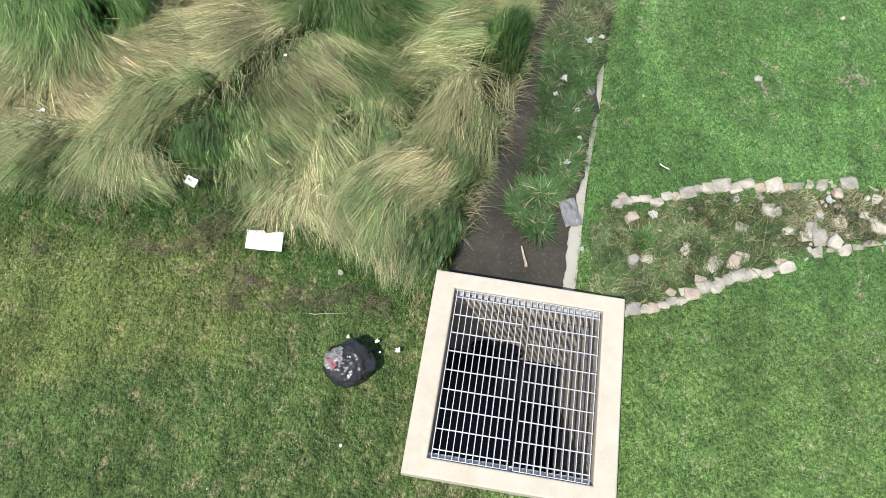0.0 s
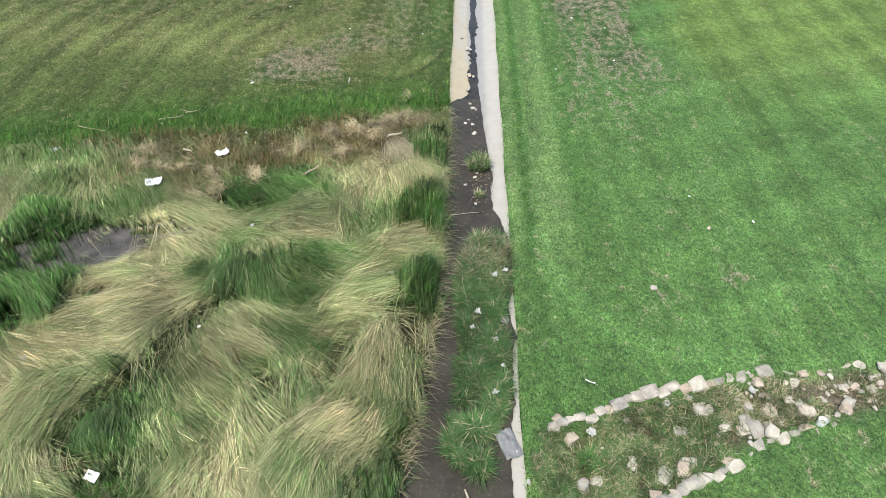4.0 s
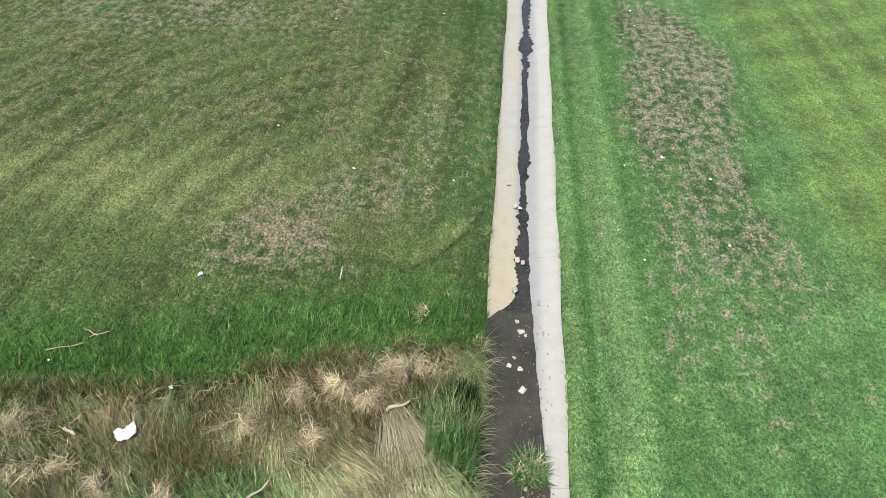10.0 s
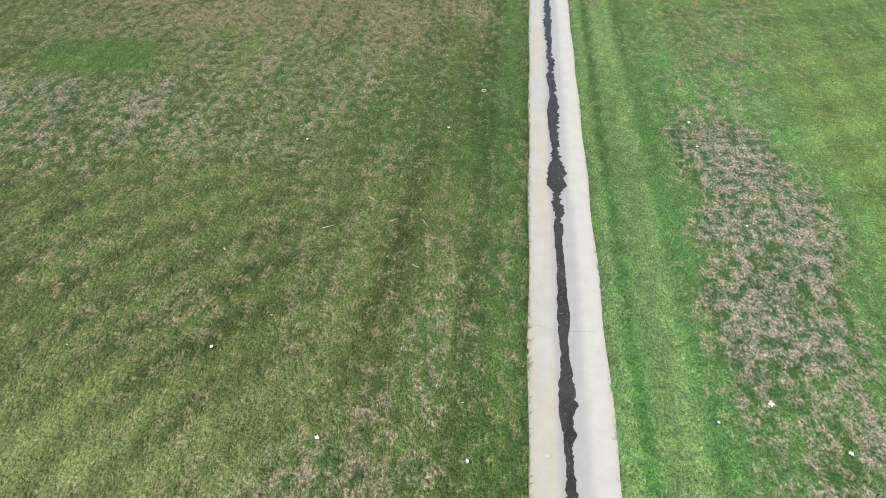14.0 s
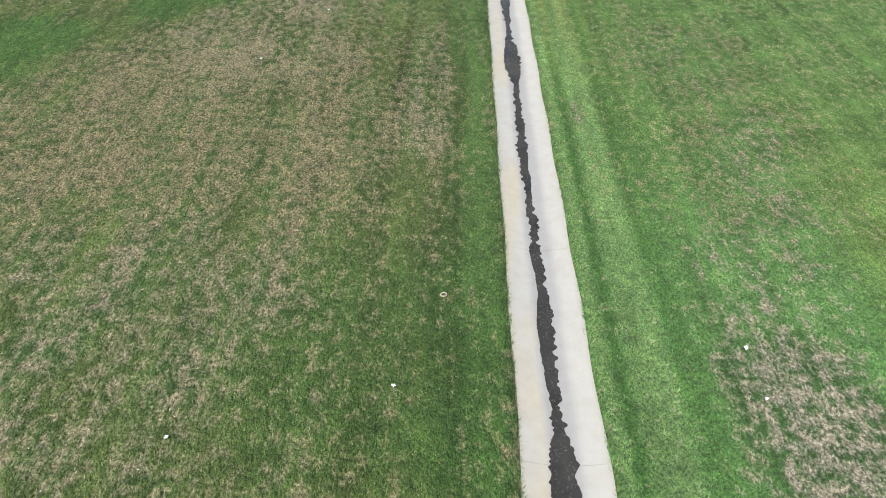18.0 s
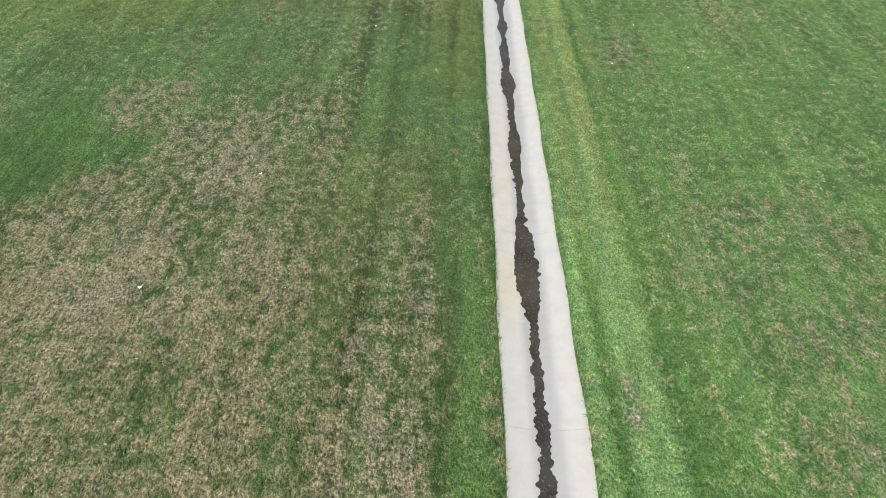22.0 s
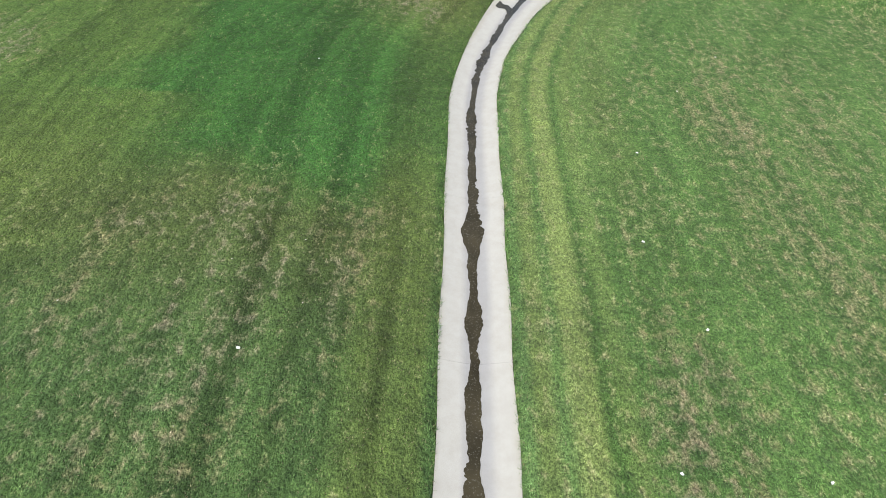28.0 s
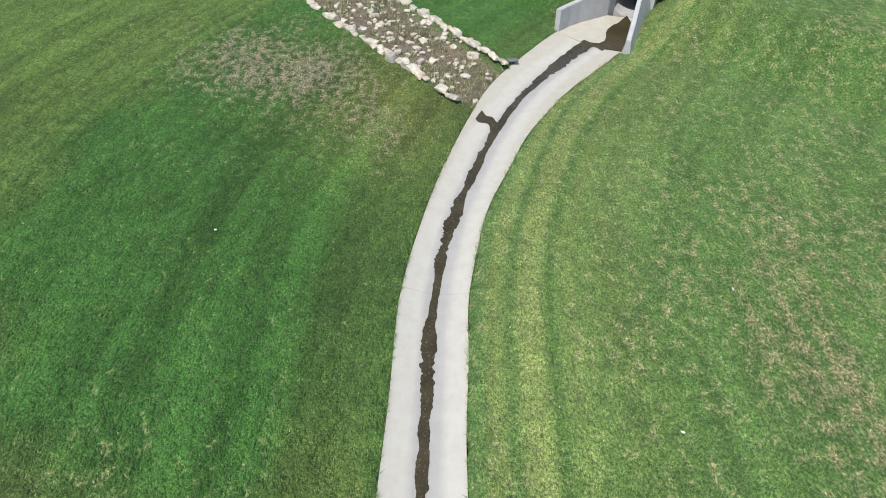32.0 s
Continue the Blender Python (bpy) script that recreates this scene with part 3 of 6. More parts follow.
def lawn_fields(x, y, u, s):
    """The share of dead grass, and how far it is bare soil."""
    left = u < 0
    wob = fbm(x * 1.7 + 60, y * 1.7, 3) - .5
    dry = np.where(left, -.08 + .22 * smooth(11, 12.5, s) - .15 * smooth(27, 29.5, s) - .20 * smooth(34, 36, s), -.14 + .17 * smooth(18, 21, s))
    soil = np.where(left, .1 - .9 * smooth(26.5, 29.5, s), .7 - 1.5 * smooth(19, 22, s))
    for cu, cs, ru, rs, amount, bare in DRY_LEFT + DRY_FAR + DRY_RIGHT:
        m = smooth(1.45, .55, np.hypot((u - cu) / ru, (s - cs) / rs) + .9 * wob)
        dry = dry + amount * m
        soil = soil + (bare - soil) * m * (amount > 0)
    # the worn strip along the other side
    w = .75 * wob
    worn = smooth(-.35, .35, u + w - np.interp(s, [8, 10, 13, 17, 20], [1.75, 1.55, 1.6, 1.8, 1.9])) * smooth(.6, -.4, u + w - np.interp(s, [8, 10, 13, 16, 18, 24], [2.8, 3.4, 3.4, 3.7, 3.5, 4.4]))
    dry = dry + worn * np.interp(s, [7.2, 9, 11, 15, 17.2, 18.8, 21, 24, 36, 42], [0, .30, .48, .58, .54, .34, .22, .11, .07, .06])
    soil = np.where(left, soil, np.maximum(soil, (.95 * worn * smooth(22, 18.3, s) - smooth(19, 22, s))))
    dry = dry + .12 * (~left) * smooth(3.6, 4.6, u) * smooth(20, 24, s)
    # rubble-side patch by the far swale
    far = np.clip(.72 * blob(x, y, 4.8, 43.5, 1.5, 1.5) + .40 * blob(x, y, 6.2, 42.3, 1.4, 1.5) + .2 * blob(x, y, 3.4, 44.0, 1.4, 1.2) + .25 * blob(x, y, 6.9, 40.8, .7, .8), 0, .72)
    dry, soil = dry + far, soil + (.5 - soil) * smooth(.03, .2, far)
    # green verges, and streaks left by the mower
    dry = dry - left * .16 * smooth(1.45, .95, -u + .3 * wob) * smooth(11, 12, s)
    streak = fbm(u * 4.2 + .10 * s, s * .30, 3) - .5
    dry = dry + np.where(left, .10 + .34 * smooth(11, 12, s) + .16 * smooth(19, 22, s), .14) * streak * np.where(left, 1 - .7 * smooth(34, 36, s), 1) + .34 * (fbm(x * 1.3 + 5, y * 1.3, 3) - .5)
    dry = dry - .2 * np.exp(-((y - far_edge(x) - .5) / .6) ** 2) * (u < -.4)
    bx, by = box_xy(x, y)
    dry = dry + .32 * smooth(.35, 0, np.maximum(np.abs(bx) - BOX_W / 2, np.abs(by) - BOX_L / 2)) * (u < .9) + .14 * blob(x, y, -2.6, 2.2, 1.3, .4)
    dry = dry + .12 * (s < 3) * smooth(.45, .7, fbm(x * 1.1 + 20, y * 1.1, 3))
    # scuffs and pale spots on the verge beside the channel
    dry = dry + .5 * blob(u, s, -.72, 10.95, .10, .35) + .45 * smooth(.07, .03, np.abs(u + .60 + .04 * wob)) * smooth(.52, .66, vnoise(s * 3.1, u * 0 + 4)) * (s > 11.8) * (s < 16.5)
    return np.clip(dry, -.4, 1), np.clip(soil, -1, 1)


def lawn_tint(x, y, u, s):
    """Colour of the living grass, the share of dead grass, and bare soil."""
    dry, soil = lawn_fields(x, y, u, s)
    left = u < 0
    wob = fbm(x * .8 + 33, y * .8, 3) - .5
    lane = lambda a, b, e=.06: smooth(a - e, a + e, u) * smooth(b + e, b - e, u)
    g = np.where(left[:, None], OLIVE, FRESH)

    def lay_over(g, colour, mask):
        return g + (colour - g) * np.clip(mask, 0, 1)[:, None]

    # one side: rough green by the inlet, pale olive past the marsh, rich green towards the bend
    g = lay_over(g, np.array([.076, .122, .044]), left * smooth(4, 3, s))
    g = lay_over(g, np.array([.122, .162, .056]), left * (s < 4) * smooth(.45, .75, blob(x, y, -3.1, 1.9, 1.9, 1.0) + .8 * wob))
    g = lay_over(g, PALE_OLIVE, .75 * left * smooth(9.7, 10.7, s + .5 * wob) * (1 - smooth(10.9, 12.7, s)) * smooth(1.2, 2.4, -u))
    g = lay_over(g, np.array([.054, .106, .032]), .85 * left * smooth(1.6, .8, -u + .5 * wob) * smooth(9.5, 11, s) * (1 - .5 * smooth(27, 31, s)))
    g = lay_over(g, np.array([.048, .104, .030]), .55 * left * smooth(15.4, 16.6, s) * (1 - smooth(18.6, 20, s)) * smooth(3.8, 2.6, -u + wob))
    g = lay_over(g, np.array([.064, .118, .042]), .85 * left * smooth(26, 28.5, s + wob) * (1 - smooth(31, 34, s)))
    g = lay_over(g, RICH, left * smooth(33.6, 36, s + 1.6 * wob + .25 * (u + 3)) * (1 - .55 * smooth(1.9, .9, -u)))
    g = lay_over(g, np.array([.092, .134, .038]), .65 * left * smooth(-1.0, .6, -u - 6.4 + .35 * (s - 33) * (s < 37) + 1.5 * wob) * smooth(29, 32, s))
    g = lay_over(g, np.array([.105, .145, .045]), .65 * left * smooth(28, 30, s) * (u > -1.7) * smooth(1.7, 1.2, -u) * smooth(.5, .65, -u) * (1 - smooth(34.5, 36.5, s)))
    g = lay_over(g, np.array([.110, .128, .040]), .8 * left * blob(x, y, 6.9, 42.0, 1.5, 2.2))
    for cu, cs, r, q in ((-7.3, 26.8, .75, 1.3), (-8.3, 18.5, 1.0, .6), (-9.4, 24.3, 1.2, 1.3), (-6.2, 26.8, .6, .5)):
        g = lay_over(g, np.array([.052, .116, .032]), .8 * smooth(1.3, .7, np.hypot((u - cu) / r, (s - cs) / q) + .8 * wob))
    edge = np.exp(-((y - far_edge(x) - .52) / .74) ** 2) * (u < -.4)
    g = lay_over(g, np.array([.044, .108, .022]), .95 * edge)
    rim = smooth(.75, .2, near_edge(x) - y) * (x < .5) * (y < 3.3) * (y > 1.5)
    g = lay_over(g, np.array([.040, .092, .024]), .8 * rim)
    # the other side: lanes of the mower beside the channel, yellowing outwards
    g = lay_over(g, np.array([.108, .178, .062]), .8 * (~left) * smooth(2.8, 1.8, s))
    g = lay_over(g, YELLOW, .75 * smooth(3.6, 4.6, u + .6 * wob) * smooth(8, 12, s) * (1 - smooth(22, 26, s)))
    g = lay_over(g, np.array([.074, .138, .042]), .85 * (~left) * smooth(18, 23, s))
    near = smooth(4.5, 6.5, s) * (1 - .6 * smooth(30, 34, s))
    g = lay_over(g, PALE_LANE, near * (.9 * lane(.46, .64) + .95 * lane(.82, 1.28, .1)))
    g = lay_over(g, np.array([.044, .118, .028]), near * (.8 * lane(.66, .77, .03) + .30 * lane(1.32, 1.6)))
    bend = smooth(22, 29, s)
    g = lay_over(g, LIME, bend * (.70 * lane(.62, .86) + .85 * lane(1.0, 1.34) + .35 * lane(1.5, 1.75) + .3 * smooth(33, 37, s) * lane(1.6, 2.6, .3)))
    g = lay_over(g, np.array([.066, .120, .036]), bend * (.45 * lane(.89, .97, .02) + .4 * lane(1.38, 1.47, .03)))
    # darker tufts stand where the turf is thin
    thin = smooth(.20, .46, dry)
    g = lay_over(g, np.where(left[:, None], TUFT, TUFT * 1.12), thin * (.45 + .45 * soil))
    # light and dark passes of the mower
    k = 1 + .30 * (fbm(x * .45 + 40, y * .45, 2) - .5) + .50 * (fbm(u * 6.5 + 3, s * .22, 2) - .5) + np.where(left, .28, .17) * (fbm(x * 2.6 + 11, y * 2.6, 3) - .5)
    band = np.tanh(2.5 * np.sin((u + .15 * np.sin(s * .35)) * 2 * np.pi / .95))
    k = k + left * (s > 9.7) * .09 * band * smooth(.5, .9, -u) * (1 - .5 * smooth(3, 5, -u))
    # the sweep of one pass that swings out from the channel's side
    sweep = u - np.interp(s, [11.2, 11.8, 12.3, 13.5, 14.5, 16.5, 19], [-3.1, -2.6, -2.4, -2.2, -2.12, -2.0, -1.95])
    k = k - left * .30 * np.exp(-(sweep / .10) ** 2) * smooth(10.9, 11.6, s) * (1 - smooth(14, 17, s)) + left * .16 * np.exp(-((sweep + .38) / .2) ** 2) * smooth(11, 12, s) * (1 - smooth(14, 17, s))
    arcs = np.hypot(u + .3, s - 9.4) * 2 * np.pi / .62
    k = k + left * .19 * np.tanh(2 * np.sin(arcs)) * smooth(9.7, 10.3, s) * (1 - smooth(14, 17, s)) * smooth(2.2, 3.2, -u)
    for at, width, deep in ((-2.1, .09, .34), (-2.75, .07, .26), (-1.02, .06, .26), (-3.6, .07, .26), (-4.5, .06, .28), (-1.55, .06, .2)):
        k = k - left * deep * np.exp(-((u - at - .05 * np.sin(s * .6 + at)) / width) ** 2) * smooth(20, 24, s) * (1 - .6 * smooth(32, 35, s))
    turn = np.abs(np.hypot(u - 2.6, s - 5.7) - 1.78)
    k = k + .24 * smooth(.2, .08, turn) * (s < 6) * (u < 3.0) * (u > .5)
    cross = np.sin((s - .45 * u + .5) * 2 * np.pi / 1.15)
    k = k + .13 * np.maximum(cross, -.5) * smooth(1.9, 3.2, u) * (1 - smooth(26, 30, s)) + .10 * smooth(3.5, 4.5, u) * np.tanh(2 * np.sin(u * 2 * np.pi / .95)) * (s < 27)
    # a pale scalped lens and a wheel mark at the corner of the marsh
    du, ds = u + .95, s - 10.35
    along, across = du * .55 + ds * .83, du * .83 - ds * .55
    lens = smooth(1.1, .7, np.hypot((along + .05) / .62, (across + .12) / .17))
    g = lay_over(g, np.array([.125, .168, .062]), .75 * lens)
    k = k - .55 * smooth(.045, .015, np.abs(across + .25 * along * along - .06)) * (np.abs(along) < .85)
    return g * np.clip(k, .45, 1.6)[:, None] * np.array([1, 1, .9]), dry, soil


# ---- ground: one sheet to the horizon ----
def spread(lo, hi, step, reach):
    core = np.arange(lo, hi + step / 2, step)
    out, w, a = [], step, 0.0
    while a < reach:
        w *= 1.45
        a += w
        out.append(a)
    return np.concatenate([lo - np.array(out)[::-1], core, hi + np.array(out)])


def build_ground():
    gx, gy = spread(-10, 18, 0.1, 2500), spread(-3.5, 50, 0.1, 2500)
    X, Y = np.meshgrid(gx, gy)
    x, y = X.ravel(), Y.ravel()
    u, s = chan(x, y)
    z = ground_z(x, y)
    g, dry, soil = lawn_tint(x, y, u, s)
    tint = g * 1.02
    m = marsh(x, y, u)[:, None]
    dr = (smooth(-1.3, -.8, y - far_edge(x)) * smooth(-4.2, -2.6, x))[:, None]
    # ground darkened in creases and hollows: their shade is put into the colour
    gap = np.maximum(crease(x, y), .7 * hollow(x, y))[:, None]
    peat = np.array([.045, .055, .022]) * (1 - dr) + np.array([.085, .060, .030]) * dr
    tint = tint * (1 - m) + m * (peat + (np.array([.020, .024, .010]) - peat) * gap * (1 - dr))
    sw = np.maximum(swale(x, y), swale_far(x, y))[:, None]
    tint = tint * (1 - sw) + sw * np.where((x < 4.2)[:, None], np.array([.105, .095, .06]), np.array([.15, .125, .095]))
    plain_ground = np.maximum(m, sw)[:, 0]
    tint = np.concatenate([tint, (dry * (1 - plain_ground) - .5 * plain_ground)[:, None]], 1)
    nx, ny = len(gx), len(gy)
    i = np.arange(nx * ny).reshape(ny, nx)
    q = np.stack([i[:-1, :-1], i[:-1, 1:], i[1:, 1:], i[1:, :-1]], -1).reshape(-1, 4)
    bx, by = box_xy(x, y)
    inside = (np.abs(bx) < OPEN_W / 2) & (np.abs(by) < OPEN_L / 2)
    q = q[~inside[q].any(1)]
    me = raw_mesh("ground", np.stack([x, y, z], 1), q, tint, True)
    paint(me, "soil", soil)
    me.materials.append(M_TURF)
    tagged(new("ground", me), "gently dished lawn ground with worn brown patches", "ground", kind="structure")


build_ground()


# ---- concrete channel ----
def strip(name, s0, s1, step, lo, hi, cols, zf, drop, tint_f=None):
    """A dished strip along the channel with a thickness; lo, hi give its sides."""
    ss = np.linspace(s0, s1, max(2, int(round((s1 - s0) / step)) + 1))
    co, uv = [], []
    for s in ss:
        a, b = lo(s), hi(s)
        for c in range(cols + 1):
            u = a + (b - a) * c / cols
            px, py = place(u, s)
            co.append((px, py, float(zf(u, s))))
            uv.append((u, s))
    n, w = len(ss), cols + 1
    top = np.arange(n * w).reshape(n, w)
    q = np.stack([top[:-1, :-1], top[:-1, 1:], top[1:, 1:], top[1:, :-1]], -1).reshape(-1, 4)
    co = np.array(co)
    if drop:
        edge = np.concatenate([top[0, :], top[1:, -1], top[-1, -2::-1], top[-2:0:-1, 0]])
        low = co[edge] - np.array([0, 0, drop])
        base = len(co)
        co = np.concatenate([co, low])
        m = len(edge)
        k = np.arange(m)
        side = np.stack([edge, base + k, base + (k + 1) % m, edge[(k + 1) % m]], -1)
        q = np.concatenate([q, side])
        uv = uv + [uv[e] for e in edge]
    uv = np.array(uv)
    return raw_mesh(name, co, q, None if tint_f is None else tint_f(co[:, 0], co[:, 1], uv[:, 0], uv[:, 1]), False)


def pan_tint(x, y, u, s):
    """Pale concrete; silt-grey beside the water, wider on one side; tan silt along the lower reach."""
    c = np.tile(np.array([.388, .377, .338]), (len(x), 1))
    wob = fbm(s * 1.1, u * 2) - .5
    grey = np.maximum(smooth(-.19, -.09, u + .05 * wob) * smooth(.25, .12, u + .07 * wob), 0)
    c = c + (np.array([.290, .286, .275]) - c) * grey[:, None]
    tan = smooth(-.08, -.2, u) * smooth(.35, .7, fbm(s * .9, u * 4 + 8)) * (1 - smooth(22, 32, s)) * .75 + .9 * smooth(0, -.1, u) * smooth(11.5, 10, s)
    c = c + (np.array([.410, .362, .255]) - c) * np.clip(tan, 0, 1)[:, None]
    edge = smooth(.375, .435, np.abs(u) + .06 * (fbm(s * 6, u * 6) - .5)) * .35
    return c + (np.array([.30, .28, .21]) - c) * edge[:, None]


channel = thing("concrete_channel", "pale dished concrete drainage channel with a wet middle", "drain channel", kind="structure")
JOINT = 3.05
cuts = [1.86] + [c for c in (37.75 - JOINT * k for k in range(11, -1, -1)) if c > 3] + [40.8, S_END]
for a, b in zip(cuts[:-1], cuts[1:]):
    me = strip("slab", a + 0.0015, b - 0.0015, 0.10, lambda s: -half_width(s) + 0.012 * math.sin(s * 2.3), lambda s: half_width(s) + 0.012 * math.sin(s * 3.1 + 1), 18, pan_z, 0.14, pan_tint)
    part("slab", me, M_PAN, channel)

# water down the middle: side lines from pools and ragged noise
POOLS = [(10.3, .03, .3), (12.5, .02, .3), (16.25, .05, .35), (18.1, .03, .4), (21.86, .02, .15), (24.7, .07, .45), (25.3, .03, .4), (27.7, .04, .4), (29.75, .06, .35), (31.2, .03, .4), (32.3, .04, .3), (33.9, .07, .3), (36.9, .03, .25), (39.3, .03, .3)]


def ragged(s, k):
    q = np.array([s])
    calm = .35 + 1.1 * float(smooth(.35, .7, vnoise(q * .9 + 4 * k, q * 0 + 7)[0]))
    return float((fbm(q * 3.1 + 11 * k, q * 0 + 3 * k, 3)[0] - .5) * .07 + ((vnoise(q * 13 + 5 * k, q * 0 + k)[0] - .5) * .035 + (vnoise(q * 37 + 9 * k, q * 0 + k)[0] - .5) * .026) * calm)


def film_half(s, side):
    w = .060 + sum(1.25 * a * math.exp(-((s - c) / l) ** 2) for c, a, l in POOLS) + ragged(s, side) + .075 * float(smooth(42.8, 45.7, s))
    return max(w, .018)


def water_lo(s):
    if s < 9.75:
        wide = float(np.interp(s, *WATER_LEFT)) - .01
        k = float(smooth(9.05, 9.6, s))
        return wide * (1 - k) + (-.13 + ragged(s, 1)) * k
    return -.02 - film_half(s, 1)


def water_hi(s):
    if s < 9.9:
        return float(np.interp(s, [2.2, 2.7, 3.0, 3.3, 4.0, 4.15, 4.3, 4.6, 4.9, 5.6, 5.9, 6.5, 7.2, 7.8, 8.4, 9.0, 9.9],
                               [.33, .32, .30, .37, .39, .45, .40, .37, .45, .44, .38, .23, .24, .20, .13, .11, .07])) + ragged(s, 2) * .6
    return -.02 + film_half(s, 2)


me = strip("water", 9.3, S_END + 0.06, 0.015, water_lo, water_hi, 6, lambda u, s: np.maximum(pan_z(u, s) + 0.006, -.10 + .082 * smooth(S_END - 1.6, S_END - .2, s)), 0.0)
me.materials.append(M_WATER)
tagged(new("water", me), "thin brown silty water along the channel's middle", "water", kind="structure")
me = strip("marsh_water", 1.84, 9.32, 0.04, water_lo, water_hi, 8, lambda u, s: 0.012 + 0.024 * float(smooth(.2, .42, u)), 0.0)
me.materials.append(M_MARSHWATER)
tagged(new("water", me), "still brown water over silt beside the marsh", "water", kind="structure")
# side trickle from the far stone swale
bm = bmesh.new()
rows = []
for u in np.linspace(-.45, 0, 12):
    low, high = np.interp(u, [-.45, -.17, -.04, 0], [41.87, 41.82, 41.62, 41.55]), np.interp(u, [-.45, -.26, -.03, 0], [42.14, 42.09, 42.02, 42.0])
    low, high = low + .04 * math.sin(u * 21), high + .03 * math.sin(u * 27 + 1)
    rows.append([bm.verts.new((*place(u, low + (high - low) * k / 4), float(pan_z(u, low)) + .009)) for k in range(5)])
for p, q in zip(rows, rows[1:]):
    for k in range(4):
        bm.faces.new([p[k], q[k], q[k + 1], p[k + 1]])
bmesh.ops.recalc_face_normals(bm, faces=bm.faces[:])
tagged(part("water", bm, M_WATER), "small dark trickle joining the channel", "water", kind="structure")
# marsh mud
gx, gy = np.meshgrid(np.arange(-5.2, -1.6, .05), np.arange(4.6, 7.1, .05))
mk = mud_mask(gx, gy)
i = np.arange(gx.size).reshape(gx.shape)
q = np.stack([i[:-1, :-1], i[:-1, 1:], i[1:, 1:], i[1:, :-1]], -1).reshape(-1, 4)
keep = (mk.ravel()[q] > 0.27).all(1)
me = raw_mesh("mud", np.stack([gx.ravel(), gy.ravel(), ground_z(gx.ravel(), gy.ravel()) + .012], 1), q[keep], None, True)
me.materials.append(M_MUD)
tagged(new("mud", me), "bare wet grey mud between flattened grass", "mud", kind="structure")


# ---- inlet box and grates ----
BOX_POSE = pose(BOX_AT[0], BOX_AT[1], 0, 0, 0, BOX_TURN)
inlet = thing("inlet_box", "cream concrete storm inlet box with open sump", "storm drain", at=BOX_POSE)
DEEP = -1.75


def ring(w, l, ow, ol, z0, z1, bevel):
    bm = bmesh.new()
    t = {}
    for nm, (a, b) in {"o": (w / 2, l / 2), "i": (ow / 2, ol / 2)}.items():
        for z in (z0, z1):
            t[nm, z] = [bm.verts.new((x, y, z)) for x, y in ((-a, -b), (a, -b), (a, b), (-a, b))]
    top_edges = []
    for k in range(4):
        j = (k + 1) % 4
        bm.faces.new([t["o", z1][k], t["o", z1][j], t["i", z1][j], t["i", z1][k]])
        bm.faces.new([t["o", z0][j], t["o", z0][k], t["i", z0][k], t["i", z0][j]])
        bm.faces.new([t["o", z0][k], t["o", z0][j], t["o", z1][j], t["o", z1][k]])
        bm.faces.new([t["i", z0][j], t["i", z0][k], t["i", z1][k], t["i", z1][j]])
    bm.edges.ensure_lookup_table()
    es = [e for e in bm.edges if all(abs(v.co.z - z1) < 1e-5 for v in e.verts) and len({abs(v.co.x) for v in e.verts}) + len({abs(v.co.y) for v in e.verts}) == 2]
    bmesh.ops.bevel(bm, geom=es, offset=bevel, segments=3, affect="EDGES", profile=0.5)
    return bm


part("rim", ring(BOX_W, BOX_L, OPEN_W, OPEN_L, -0.12, BOX_TOP, 0.016), M_BOX, inlet, "cream concrete rim with chipped edges")
part("sump_wall", ring(BOX_W - .02, BOX_L - .02, OPEN_W + .002, OPEN_L + .002, DEEP - .1, -0.122, 0.004), M_SUMP, inlet, "silt-stained concrete")
part("sump_floor", bar(-OPEN_W / 2 - .05, OPEN_W / 2 + .05, -OPEN_L / 2 - .05, OPEN_L / 2 + .05, DEEP - .2, DEEP - .105), M_DARKWALL, inlet)
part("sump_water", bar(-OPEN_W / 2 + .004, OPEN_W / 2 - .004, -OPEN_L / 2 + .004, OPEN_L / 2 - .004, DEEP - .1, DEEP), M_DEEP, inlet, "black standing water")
# ledge angles; weaker light on the far one is put into its material
for nm, dims in (("ledge", (-OPEN_W / 2 + .003, OPEN_W / 2 - .003, -OPEN_L / 2 + .003, -OPEN_L / 2 + .05)), ("ledge", (-OPEN_W / 2 + .003, OPEN_W / 2 - .003, OPEN_L / 2 - .05, OPEN_L / 2 - .003))):
    part(nm, bar(*dims, BOX_TOP - .105, BOX_TOP - .092), M_STEEL if dims[2] < 0 else M_GREY, inlet, "angle ledge under the grate ends")
# pipe mouth in the far wall: a black disc stands for the shade inside
bm = bmesh.new()
bmesh.ops.create_cone(bm, cap_ends=False, segments=28, radius1=.30, radius2=.30, depth=.05, matrix=Matrix.Translation((-.12, OPEN_L / 2 - .02, -1.45)) @ Matrix.Rotation(radians(90), 4, "X"))
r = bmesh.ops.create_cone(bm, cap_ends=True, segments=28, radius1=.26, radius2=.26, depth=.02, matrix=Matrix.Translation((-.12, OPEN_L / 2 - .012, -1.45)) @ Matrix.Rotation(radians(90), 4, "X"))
part("pipe_mouth", bm, M_DEEP, inlet, "pipe mouth with a black disc for its shaded inside")

